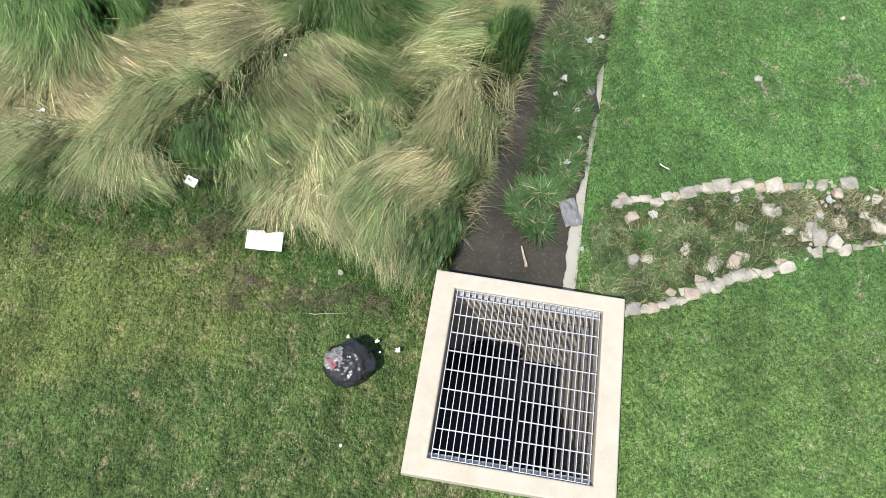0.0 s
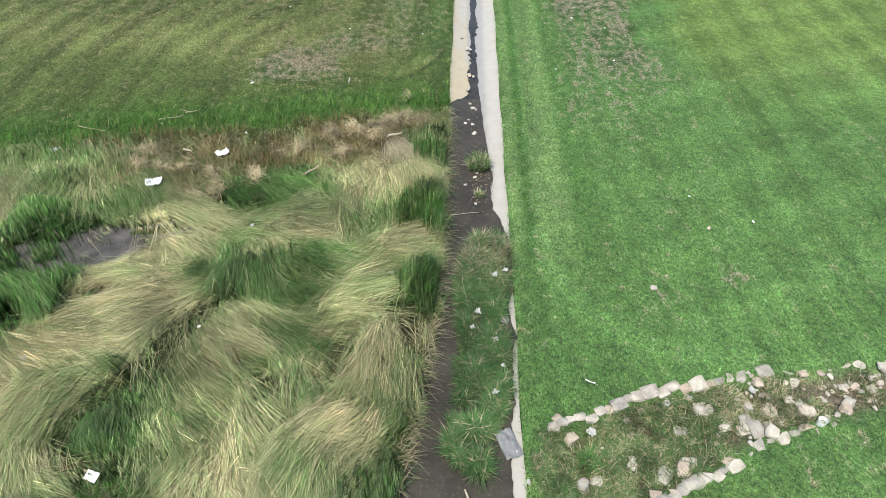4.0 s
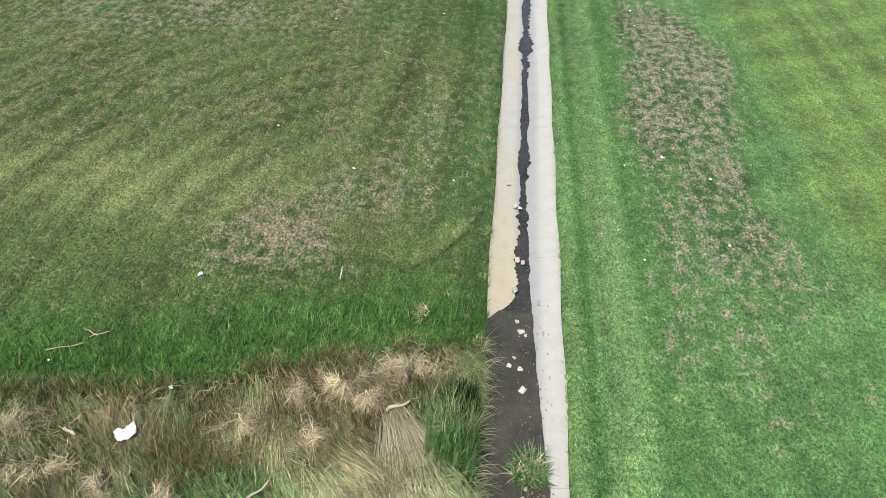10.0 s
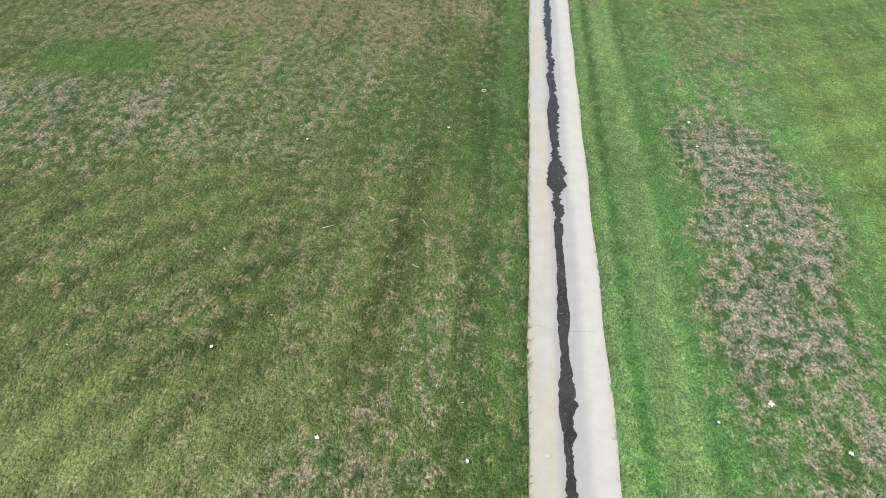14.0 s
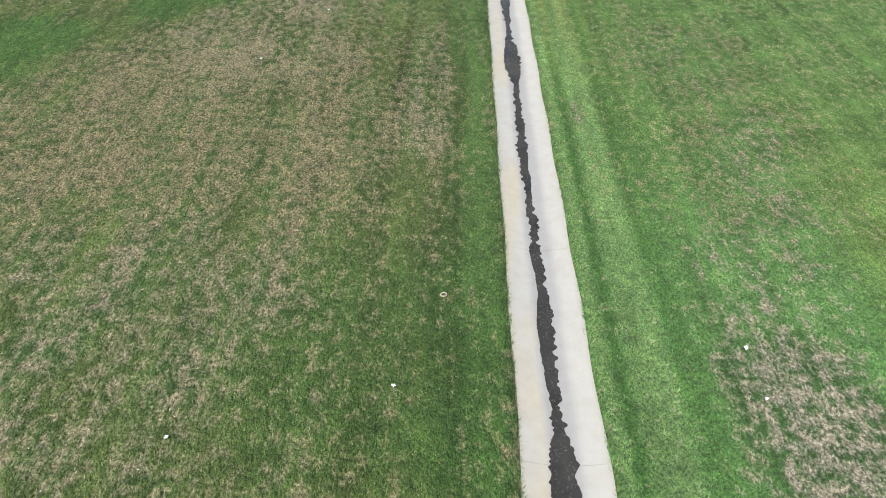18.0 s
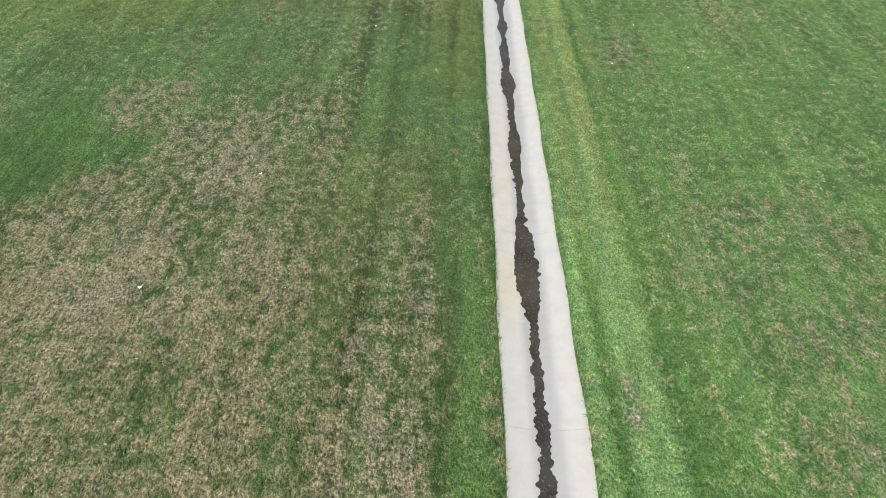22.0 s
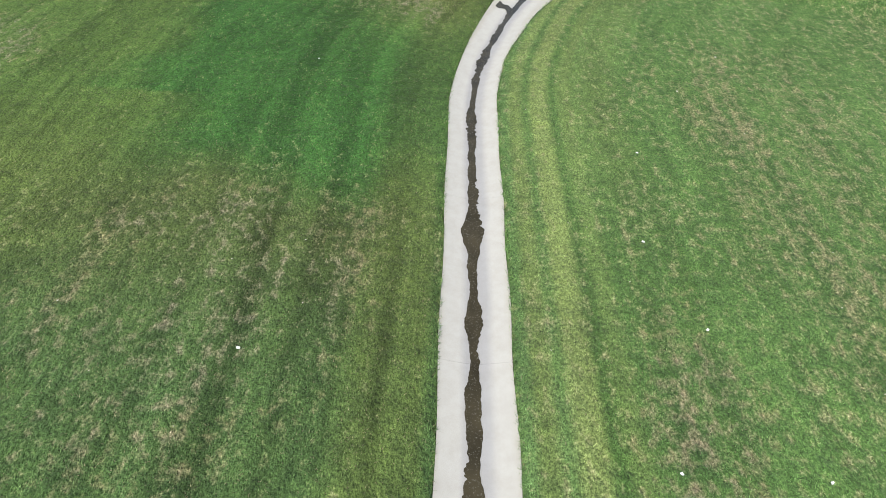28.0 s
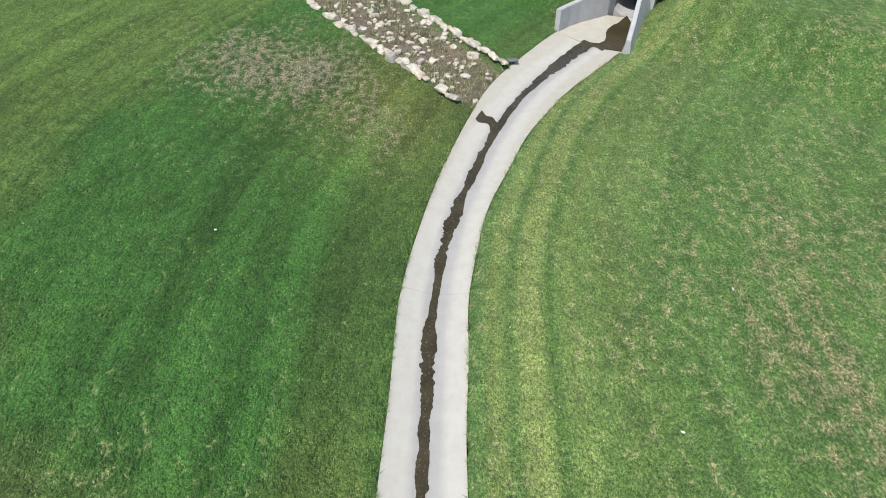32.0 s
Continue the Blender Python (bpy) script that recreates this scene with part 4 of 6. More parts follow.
BARS, GAP = 12, 0.0555
m_bear = mesh_of(bar(-.0032, .0032, -OPEN_L / 2 + .012, OPEN_L / 2 - .012, BOX_TOP - .09, BOX_TOP - .022), "bearing_bar")
m_cross = mesh_of(bar(-.30, .312, -.004, .004, BOX_TOP - .034, BOX_TOP - .020), "cross_bar")
m_band = mesh_of(bar(-.308, .308, -.003, .003, BOX_TOP - .09, BOX_TOP - .021), "end_band")
for me in (m_bear, m_cross, m_band):
    me.materials.append(M_STEEL)
grates = []
for cx, lean in ((-.332, 0.15), (.332, -0.2)):
    g = thing("steel_grate", "galvanised steel bar grate panel lying in the inlet rim", "grate", "inlet grates", at=BOX_POSE @ pose(cx, 0, 0, 0, 0, lean))
    for k in range(BARS):
        ob = part("bearing_bar", m_bear, M_STEEL, g)
        ob.location.x = (k - (BARS - 1) / 2) * GAP
    for k in range(9):
        ob = part("cross_bar", m_cross, M_STEEL, g)
        ob.location.y = -OPEN_L / 2 + .075 + k * (OPEN_L - .15) / 8
    for e in (-1, 1):
        ob = part("end_band", m_band, M_STEEL, g)
        ob.location.y = e * (OPEN_L / 2 - .009)


# ---- culvert end ----
culvert = thing("culvert_end", "grey precast concrete flared culvert end with dark pipe", "culvert")
LEFT_WING = [(10.87, 44.60, .50), (11.16, 44.83, .50), (11.45, 45.0, .52), (11.93, 45.22, .62), (12.25, 45.36, .75), (12.5, 45.6, .95)]
RIGHT_WING = [(11.9, 43.47, .32), (12.15, 43.95, .5), (12.42, 44.48, .72), (12.7, 45.0, .95), (12.98, 45.4, 1.0)]


def wing(line, outward, thick=.12, batter=0.0):
    bm = bmesh.new()
    secs = []
    for k, (x, y, h) in enumerate(line):
        a, b = line[max(k - 1, 0)], line[min(k + 1, len(line) - 1)]
        d = Vector((b[0] - a[0], b[1] - a[1])).normalized()
        nrm = Vector((-d.y, d.x)) * outward
        ox, oy = x + nrm.x * thick, y + nrm.y * thick
        secs.append([bm.verts.new(c) for c in ((x, y, -.1), (x + nrm.x * .03, y + nrm.y * .03, h), (ox + nrm.x * .03, oy + nrm.y * .03, h), (ox + nrm.x * batter * h, oy + nrm.y * batter * h, -.1))])
    for p, q in zip(secs, secs[1:]):
        for k in range(4):
            bm.faces.new([p[k], q[k], q[(k + 1) % 4], p[(k + 1) % 4]])
    bm.faces.new(secs[0])
    bm.faces.new(secs[-1][::-1])
    bmesh.ops.recalc_face_normals(bm, faces=bm.faces[:])
    es = [e for e in bm.edges if all(v.co.z > .1 for v in e.verts)]
    bmesh.ops.bevel(bm, geom=es, offset=.012, segments=2, affect="EDGES")
    return bm


part("wing_wall", wing(LEFT_WING, 1), M_GREY, culvert)
part("wing_wall", wing(RIGHT_WING, -1, .09, .30), M_GREY, culvert)
bm = bmesh.new()
lv = [bm.verts.new((x, y, .03)) for x, y, _ in LEFT_WING[:5]]
rv = [bm.verts.new((x, y, z)) for (x, y, _), z in zip(RIGHT_WING, (-.032, -.05, -.055, -.055, -.055))]
mv = [bm.verts.new(((a.co.x + b.co.x) / 2, (a.co.y + b.co.y) / 2, -.04)) for a, b in zip(lv, rv)]
for k in range(4):
    bm.faces.new([lv[k], mv[k], mv[k + 1], lv[k + 1]])
    bm.faces.new([mv[k], rv[k], rv[k + 1], mv[k + 1]])
bmesh.ops.recalc_face_normals(bm, faces=bm.faces[:])
r = bmesh.ops.extrude_face_region(bm, geom=bm.faces[:])
bmesh.ops.translate(bm, verts=[v for v in r["geom"] if isinstance(v, bmesh.types.BMVert)], vec=(0, 0, -.1))
bmesh.ops.recalc_face_normals(bm, faces=bm.faces[:])
part("apron", bm, M_APRON, culvert, "silt-stained apron floor")
# pipe: a thick tube going back into the bank
bm = bmesh.new()
axis = Vector((.62, .78, 0)).normalized()
base = Vector((12.74, 45.42, .36))
side = Vector((-axis.y, axis.x, 0))
rings = []
for dist, rad in ((0, .40), (0, .50), (2.4, .50), (2.4, .40)):
    rings.append([bm.verts.new(base + axis * dist + side * (rad * math.cos(a)) + Vector((0, 0, rad * math.sin(a)))) for a in np.linspace(0, 2 * math.pi, 28, endpoint=False)])
for p, q in ((0, 1), (1, 2), (2, 3), (3, 0)):
    for k in range(28):
        bm.faces.new([rings[p][k], rings[p][(k + 1) % 28], rings[q][(k + 1) % 28], rings[q][k]])
bmesh.ops.recalc_face_normals(bm, faces=bm.faces[:])
part("pipe", bm, M_GREY, culvert)
# headwall that closes the wings round the pipe's mouth
bm = bmesh.new()
rings = []
for dist in (-.02, .16):
    for square in (False, True):
        row = []
        for a in np.linspace(0, 2 * math.pi, 28, endpoint=False):
            c, d = math.cos(a), math.sin(a)
            k = .405 if not square else min((.80 if c > 0 else .56) / max(abs(c), 1e-6), (.72 if d > 0 else .5) / max(abs(d), 1e-6))
            row.append(bm.verts.new(base + axis * dist + side * (k * c) + Vector((0, 0, k * d))))
        rings.append(row)
for p, q in ((0, 1), (1, 3), (3, 2), (2, 0)):
    for k in range(28):
        bm.faces.new([rings[p][k], rings[p][(k + 1) % 28], rings[q][(k + 1) % 28], rings[q][k]])
bmesh.ops.recalc_face_normals(bm, faces=bm.faces[:])
part("headwall", bm, M_GREY, culvert)
bm = bmesh.new()
bmesh.ops.create_cone(bm, cap_ends=True, segments=28, radius1=.42, radius2=.42, depth=.05, matrix=Matrix.Translation(base + axis * 2.35) @ axis.to_track_quat("Z", "Y").to_matrix().to_4x4())
part("pipe_end", bm, M_DARKWALL, culvert)
# turf over the pipe
gs, gu = np.meshgrid(np.linspace(.12, 2.75, 24), np.linspace(-.72, .72, 16))
xy = np.column_stack([PIPE_AT[0] + gs.ravel() * PIPE_WAY[0] - gu.ravel() * PIPE_WAY[1], PIPE_AT[1] + gs.ravel() * PIPE_WAY[1] + gu.ravel() * PIPE_WAY[0]])
i = np.arange(gs.size).reshape(gs.shape)
q = np.stack([i[:-1, :-1], i[:-1, 1:], i[1:, 1:], i[1:, :-1]], -1).reshape(-1, 4)
cz = np.maximum(ground_z(xy[:, 0], xy[:, 1], False) + .012, .90 - 1.6 * np.maximum(np.abs(gu.ravel()) - .5, 0))
g, dry, soil = lawn_tint(xy[:, 0], xy[:, 1], *chan(xy[:, 0], xy[:, 1]))
me = raw_mesh("bank", np.column_stack([xy, cz]), q, np.column_stack([g * 1.02, dry]), True)
paint(me, "soil", soil)
me.materials.append(M_TURF)
tagged(new("bank", me), "grassy bank covering the culvert pipe", "ground", kind="structure")
# water spread on the apron
bm = bmesh.new()
pool = [place(-.2, S_END - .03), place(.22, S_END - .03), (11.56, 43.73), (11.73, 43.78), (11.86, 43.72), (11.98, 43.66), (12.41, 44.43), (12.72, 45.05), (12.76, 45.42), (12.62, 45.28), (12.40, 45.04), (12.26, 44.96), (12.06, 44.76), (11.95, 44.58), (11.89, 44.38), (11.78, 44.18), (11.62, 44.08), (11.46, 44.13), (11.36, 44.26)]
bm.faces.new([bm.verts.new((x, y, -.022)) for x, y in pool])
bmesh.ops.triangulate(bm, faces=bm.faces[:])
bmesh.ops.recalc_face_normals(bm, faces=bm.faces[:])
tagged(part("water", bm, M_WATER), "shallow brown water on the culvert apron", "water", kind="structure")


# ---- stones ----
def stone_mesh(seed, flat=0.65, n=18):
    rd = random.Random(seed)
    bm = bmesh.new()
    for _ in range(n):
        v = Vector((rd.gauss(0, 1), rd.gauss(0, 1), rd.gauss(0, 1))).normalized()
        v = Vector((max(-.82, min(.82, v.x * 1.2)), max(-.8, min(.8, v.y * 1.1)), max(-.7, min(.75, v.z * 1.1)) * flat))
        bm.verts.new(v * rd.uniform(.56, .64))
    r = bmesh.ops.convex_hull(bm, input=bm.verts[:])
    bmesh.ops.delete(bm, geom=[g for g in r["geom_interior"] if isinstance(g, bmesh.types.BMVert)], context="VERTS")
    return mesh_of(bm, "stone")


STONES = [stone_mesh(k, .55 + .04 * (k % 5), 20 + k % 6) for k in range(16)]
PALE = [stone_mesh(40 + k, .62, 18) for k in range(6)]
for me in STONES:
    me.materials.append(M_STONE)
for me in PALE:
    me.materials.append(M_PALESTONE)


def gz(x, y):
    return float(ground_z(np.array([x]), np.array([y]))[0])


def lay_stone(parent, x, y, size, rd, kinds, sink=.22, z=None, stretch=1.0, turn=None):
    ob = new("stone", rd.choice(kinds))
    ob.parent = parent
    k = size
    h = k * rd.uniform(.8, 1.1)
    zz = gz(x, y) if z is None else z
    ob.location = (x, y, zz + h * (.36 - sink))
    ob.rotation_euler = (rd.uniform(-.2, .2), rd.uniform(-.2, .2), rd.uniform(0, 6.28) if turn is None else turn + rd.uniform(-.25, .25))
    ob.scale = (k * stretch, k * rd.uniform(.75, 1.0), h)
    return ob


rd = random.Random(5)
near_swale = thing("stone_swale", "weedy swale edged with pale and pinkish field stones", "stone swale", kind="structure")
x = 1.66
while x < 8.5:
    w = rd.uniform(.09, .16) if x > 2.3 else rd.uniform(.07, .11)
    if x > 1.75:
        lay_stone(near_swale, x + w / 2, float(np.interp(x + w / 2, *UP_LINE)) + rd.uniform(-.03, .03), w * 1.12, rd, STONES, stretch=1.05, turn=.1, z=.09)
        if x > 2.6 and rd.random() < .5:
            lay_stone(near_swale, x + w / 2, float(np.interp(x, *UP_LINE)) - .14 + rd.uniform(-.05, .05), w * .9, rd, STONES, z=.06)
    x += w
x = 1.62
while x < 8.5:
    w = rd.uniform(.08, .15)
    lay_stone(near_swale, x + w / 2, float(np.interp(x + w / 2, *LOW_LINE)) + rd.uniform(-.025, .025), w * 1.1, rd, STONES, stretch=1.15, turn=.2, z=.09)
    x += w
for px, py, sz in ((1.72, 3.02, 0.120), (1.86, 2.9, 0.136), (1.78, 3.1, 0.096), (2.94, 2.83, 0.136), (2.36, 2.57, 0.136), (2.61, 2.4, 0.192), (2.0, 2.46, 0.096), (3.67, 2.72, 0.200), (3.3, 3.0, 0.128), (3.42, 2.82, 0.104), (2.15, 2.1, 0.088), (2.26, 2.1, 0.088), (2.2, 2.0, 0.080), (2.6, 2.22, 0.080), (3.0, 2.5, 0.080), (3.2, 2.44, 0.080), (3.9, 2.9, 0.160), (3.55, 2.75, 0.128)):
    lay_stone(near_swale, px, py, sz, rd, STONES)
for _ in range(300):
    px = rd.uniform(1.8, 7.5)
    lo, up = float(np.interp(px, *LOW_LINE)), float(np.interp(px, *UP_LINE))
    if rd.random() < .35 + .65 * (px > 3.2):
        lay_stone(near_swale, px, rd.uniform(lo + .08, up - .08), rd.uniform(.03, .075) if rd.random() < .82 else rd.uniform(.08, .15), rd, STONES + PALE, sink=.05)

far_swale = thing("stone_swale", "stone swale with loose pale rubble joining the channel", "stone swale", kind="structure")
for (p, q), lean in ((FAR_A, 1), (FAR_B, -1)):
    d = Vector((q[0] - p[0], q[1] - p[1]))
    n, k = d.length, 0.02
    d.normalize()
    while k < n:
        w = rd.choice((.09, .12, .15, .18, .24)) * rd.uniform(.85, 1.15)
        if rd.random() < .12:
            k += w
            continue
        c = Vector(p) + d * (k + w / 2)
        lay_stone(far_swale, c.x + rd.uniform(-.04, .04), c.y + rd.uniform(-.03, .03), w * 1.15, rd, STONES, stretch=1.2, turn=math.atan2(d.y, d.x), z=.13)
        k += w * .96
for _ in range(230):
    t, f = rd.random() ** .9, rd.random()
    ax, ay = FAR_A[0][0] + (FAR_A[1][0] - FAR_A[0][0]) * t, FAR_A[0][1] + (FAR_A[1][1] - FAR_A[0][1]) * t
    bx, by = FAR_B[0][0] + (FAR_B[1][0] - FAR_B[0][0]) * t, FAR_B[0][1] + (FAR_B[1][1] - FAR_B[0][1]) * t
    if t < .18 and rd.random() < .8:
        continue
    lay_stone(far_swale, ax + (bx - ax) * f, ay + (by - ay) * f, rd.uniform(.04, .11) if rd.random() < .85 else rd.uniform(.12, .2), rd, STONES + PALE)
bm = bar(-.105, .105, -.055, .055, 0, .035, .008)
tagged(part("slate_slab", bm, M_SLATE), "dark flat slate slab beside the channel edge", "stone").matrix_basis = pose(9.50, 43.22, .095, 0, 0, 4)

# stones in the water
for px, py, sz in ((2.04, 9.69, .09), (2.01, 9.06, .08), (1.99, 9.2, .06), (1.81, 8.6, .06), (1.9, 8.29, .08), (1.92, 8.55, .06), (1.53, 6.99, .06), (1.64, 6.8, .05), (2.22, 10.15, .06), (2.06, 9.0, .05), (1.88, 8.7, .05), (2.3, 11.26, .08), (2.36, 11.2, .06), (2.16, 10.2, .08), (2.28, 11.75, .06), (1.7, 7.15, .06), (1.75, 7.25, .05), (1.6, 6.55, .05)):
    ob = tagged(lay_stone(None, px, py, sz, rd, PALE, z=.0), "small pale stone lying in the channel water", "stone", "channel stones")
    ob.name = "pebble"
gravel_co, gravel_t, base_i = [], [], 0
for _ in range(230):
    s, u0 = rd.uniform(6.2, 9.6), rd.uniform(0, .3)
    if rd.random() < .4:
        s = rd.uniform(6.5, 7.3)
    px, py = place(u0 - .1 * rd.random(), s)
    r0 = rd.uniform(.004, .011)
    for dx, dy, dz in ((1, 0, 0), (-1, .2, 0), (.1, 1, 0), (-.1, -1, 0), (0, 0, .8)):
        gravel_co.append((px + dx * r0, py + dy * r0, .022 + dz * r0))
    for a, b in ((0, 2), (2, 1), (1, 3), (3, 0)):
        gravel_t.append((base_i + a, base_i + b, base_i + 4))
    base_i += 5
me = raw_mesh("gravel", np.array(gravel_co), np.array(gravel_t))
me.materials.append(M_GRAVEL)
tagged(new("gravel", me), "scattered tan gravel in the silt", "gravel", kind="stuff")

# ---- litter and loose things ----
def crumple(name, w, l, seed, height, n=9, curl=0.0, outline=None):
    """A crumpled sheet with a back and front, lying roughly flat."""
    bm = bmesh.new()
    noise_at = Vector((seed * 7.1, seed * 3.3, 0))
    grid = {}
    for i in range(n + 1):
        for j in range(n + 1):
            p, q = i / n - .5, j / n - .5
            f = 1.0 if outline is None else outline(p, q)
            z = height * (.5 + .5 * noise.noise(Vector((p * 4, q * 4, 0)) + noise_at)) + .35 * height * abs(noise.noise(Vector((p * 11, q * 11, 3)) + noise_at)) + curl * (p * p + q * q)
            grid[i, j] = bm.verts.new((p * w * f + .03 * w * noise.noise(Vector((q * 5, 1, seed))), q * l * f + .03 * l * noise.noise(Vector((p * 5, 2, seed))), z))
    for i in range(n):
        for j in range(n):
            bm.faces.new([grid[i, j], grid[i + 1, j], grid[i + 1, j + 1], grid[i, j + 1]])
    r = bmesh.ops.extrude_face_region(bm, geom=bm.faces[:])
    bmesh.ops.translate(bm, verts=[v for v in r["geom"] if isinstance(v, bmesh.types.BMVert)], vec=(0, 0, .003))
    bmesh.ops.recalc_face_normals(bm, faces=bm.faces[:])
    return bm


def lay(name, bm, mat, x, y, z, turn, label, category, group="", tip=(0, 0)):
    ob = part(name, bm, mat)
    for p in ob.data.polygons:
        p.use_smooth = name in ("bin_bag",)
    ob.matrix_basis = pose(x, y, z, tip[0], tip[1], turn)
    return tagged(ob, label, category, group)


# the tied bin bag
def bag_mesh():
    bm = bmesh.new()
    bmesh.ops.create_icosphere(bm, subdivisions=5, radius=1)
    for v in bm.verts:
        d = v.co.normalized()
        a = math.atan2(d.y, d.x)
        warp = d + .35 * Vector((noise.noise(d * 2.3), noise.noise(d * 2.3 + Vector((9, 2, 4))), noise.noise(d * 2.3 + Vector((4, 7, 1)))))
        crease_k = abs(noise.noise(warp * 3.1 + Vector((3, 1, 7)))) * .17 + abs(noise.noise(warp * 7.5)) * .09 + abs(noise.noise(warp * 17)) * .06
        r = 1.06 + .20 * noise.noise(d * 1.5 + Vector((2, 5, 1))) - crease_k
        z = d.z * r
        if z < -.45:
            z = -.45 + (z + .45) * .12
        v.co = Vector((d.x * r * .255, d.y * r * .215, (z + .46) * .21))
    return bm


bag = thing("bin_bag", "tied black plastic bin bag slumped on the grass", "rubbish bag", at=pose(-.77, 1.285, .105, 0, 0, 15) @ Matrix.Scale(.9, 4))
ob = part("sack", bag_mesh(), M_BLACKBAG, bag)
for p in ob.data.polygons:
    p.use_smooth = True


def torn_patch(axis, reach, seed):
    """A torn piece of film that follows the sack's own surface."""
    bm = bag_mesh()
    axis = Vector(axis).normalized()
    gone = []
    for f in bm.faces:
        c = f.calc_center_median() - Vector((0, 0, .1))
        d = Vector((c.x / .255, c.y / .215, c.z / .2)).normalized()
        if d.dot(axis) < reach + .10 * noise.noise(d * 5 + Vector((seed, 0, 0))):
            gone.append(f)
    bmesh.ops.delete(bm, geom=gone, context="FACES")
    for v in bm.verts:
        v.co += v.co.normalized() * .006
    return bm


for nm, axis, reach, mat, text in (("flap", (-.62, .25, .75), .86, M_CLEAR, "torn grey-white plastic showing at the top"), ("label_patch", (-.50, .02, .9), .988, M_RED, "small red printed patch")):
    bm = torn_patch(axis, reach, 3)
    if nm == "label_patch":
        for v in bm.verts:
            v.co += v.co.normalized() * .004
    part(nm, bm, mat, bag, text)
bm = bmesh.new()
for k in range(9):
    a = k * .7
    v = [bm.verts.new((math.cos(a) * .012, math.sin(a) * .012, 0)), bm.verts.new((math.cos(a + .5) * .012, math.sin(a + .5) * .012, 0)), bm.verts.new((math.cos(a + .2) * (.04 + .01 * (k % 3)), math.sin(a + .2) * .05, .05 + .012 * (k % 4)))]
    bm.faces.new(v)
part("knot", bm, M_BLACKBAG, bag).matrix_basis = pose(-.165, .115, .12, 20, -30, 0)

# sheets of paper
def sheet(w, l, lift, notch):
    bm = bmesh.new()
    xs = [-.5, -.28, -.06, .02, .25, .5]
    top = [bm.verts.new((x * w, l / 2 + (.06 * l if abs(x + .06) < .01 else 0) - (notch if abs(x - .02) < .01 else 0), .012 + lift * (abs(x) * 1.2) ** 2)) for x in xs]
    mid = [bm.verts.new((x * w, .02, .004 + .25 * lift * abs(x))) for x in xs]
    low = [bm.verts.new((x * w + .01, -l / 2 - .01 * x, .006 + lift * .5 * abs(x))) for x in xs]
    for k in range(5):
        bm.faces.new([mid[k], mid[k + 1], top[k + 1], top[k]])
        bm.faces.new([low[k], low[k + 1], mid[k + 1], mid[k]])
    r = bmesh.ops.extrude_face_region(bm, geom=bm.faces[:])
    bmesh.ops.translate(bm, verts=[v for v in r["geom"] if isinstance(v, bmesh.types.BMVert)], vec=(0, 0, .002))
    bmesh.ops.recalc_face_normals(bm, faces=bm.faces[:])
    return bm


lay("paper_sheet", sheet(.345, .19, .03, .02), M_PAPER, -1.68, 2.41, .185, -2, "white open folded paper sheet lying on grass", "paper")
lay("paper_sheet", sheet(.12, .085, .02, .0), M_PAPER, -2.45, 2.97, .27, -25, "small white paper square on the marsh's edge", "paper")

# plastic bags caught in the marsh
heart = lambda p, q: 1 - .55 * max(0, q) * (abs(p) < .16) * 1.2 - .5 * max(0, -q) * abs(p) * 2
lay("plastic_bag", crumple("plastic_bag", .21, .17, 11, .06, 12, .0, heart), M_PLASTIC, -2.66, 7.07, .35, 4, "white torn plastic bag caught on lodged grass", "plastic bag")
lay("plastic_bag", crumple("plastic_bag", .19, .16, 12, .05, 12, .0, heart), M_PLASTIC, -1.90, 7.93, .17, 30, "crumpled grey-white plastic bag on straw", "plastic bag")
lay("plastic_bag", crumple("plastic_bag", .15, .09, 17, .05, 10), M_PLASTIC, -4.25, 8.15, .25, 10, "crumpled pale plastic film on straw", "plastic bag")
# clear film in the channel
film = crumple("plastic_film", .17, .30, 14, .03, 10)
lay("plastic_film", film, M_CLEAR, 1.24, 2.90, .06, 12, "wet clear plastic film folded in the channel", "plastic film")
# clear lid
bm = bmesh.new()
bmesh.ops.create_cone(bm, cap_ends=True, segments=24, radius1=.052, radius2=.045, depth=.014)
bmesh.ops.inset_region(bm, faces=[f for f in bm.faces if f.normal.z > .9], thickness=.012, depth=-.006)
lay("cup_lid", bm, M_CLEAR, 1.545, 4.42, .055, 0, "round translucent plastic cup lid on silt", "lid")
# tub at the swale
bm = bmesh.new()
bmesh.ops.create_cone(bm, cap_ends=True, segments=20, radius1=.032, radius2=.045, depth=.11)
bmesh.ops.delete(bm, geom=[f for f in bm.faces if f.normal.z > .9], context="FACES_ONLY")
lay("paper_cup", bm, M_PAPER, 4.27, 2.66, .17, 30, "white paper cup standing among the edge stones", "cup")
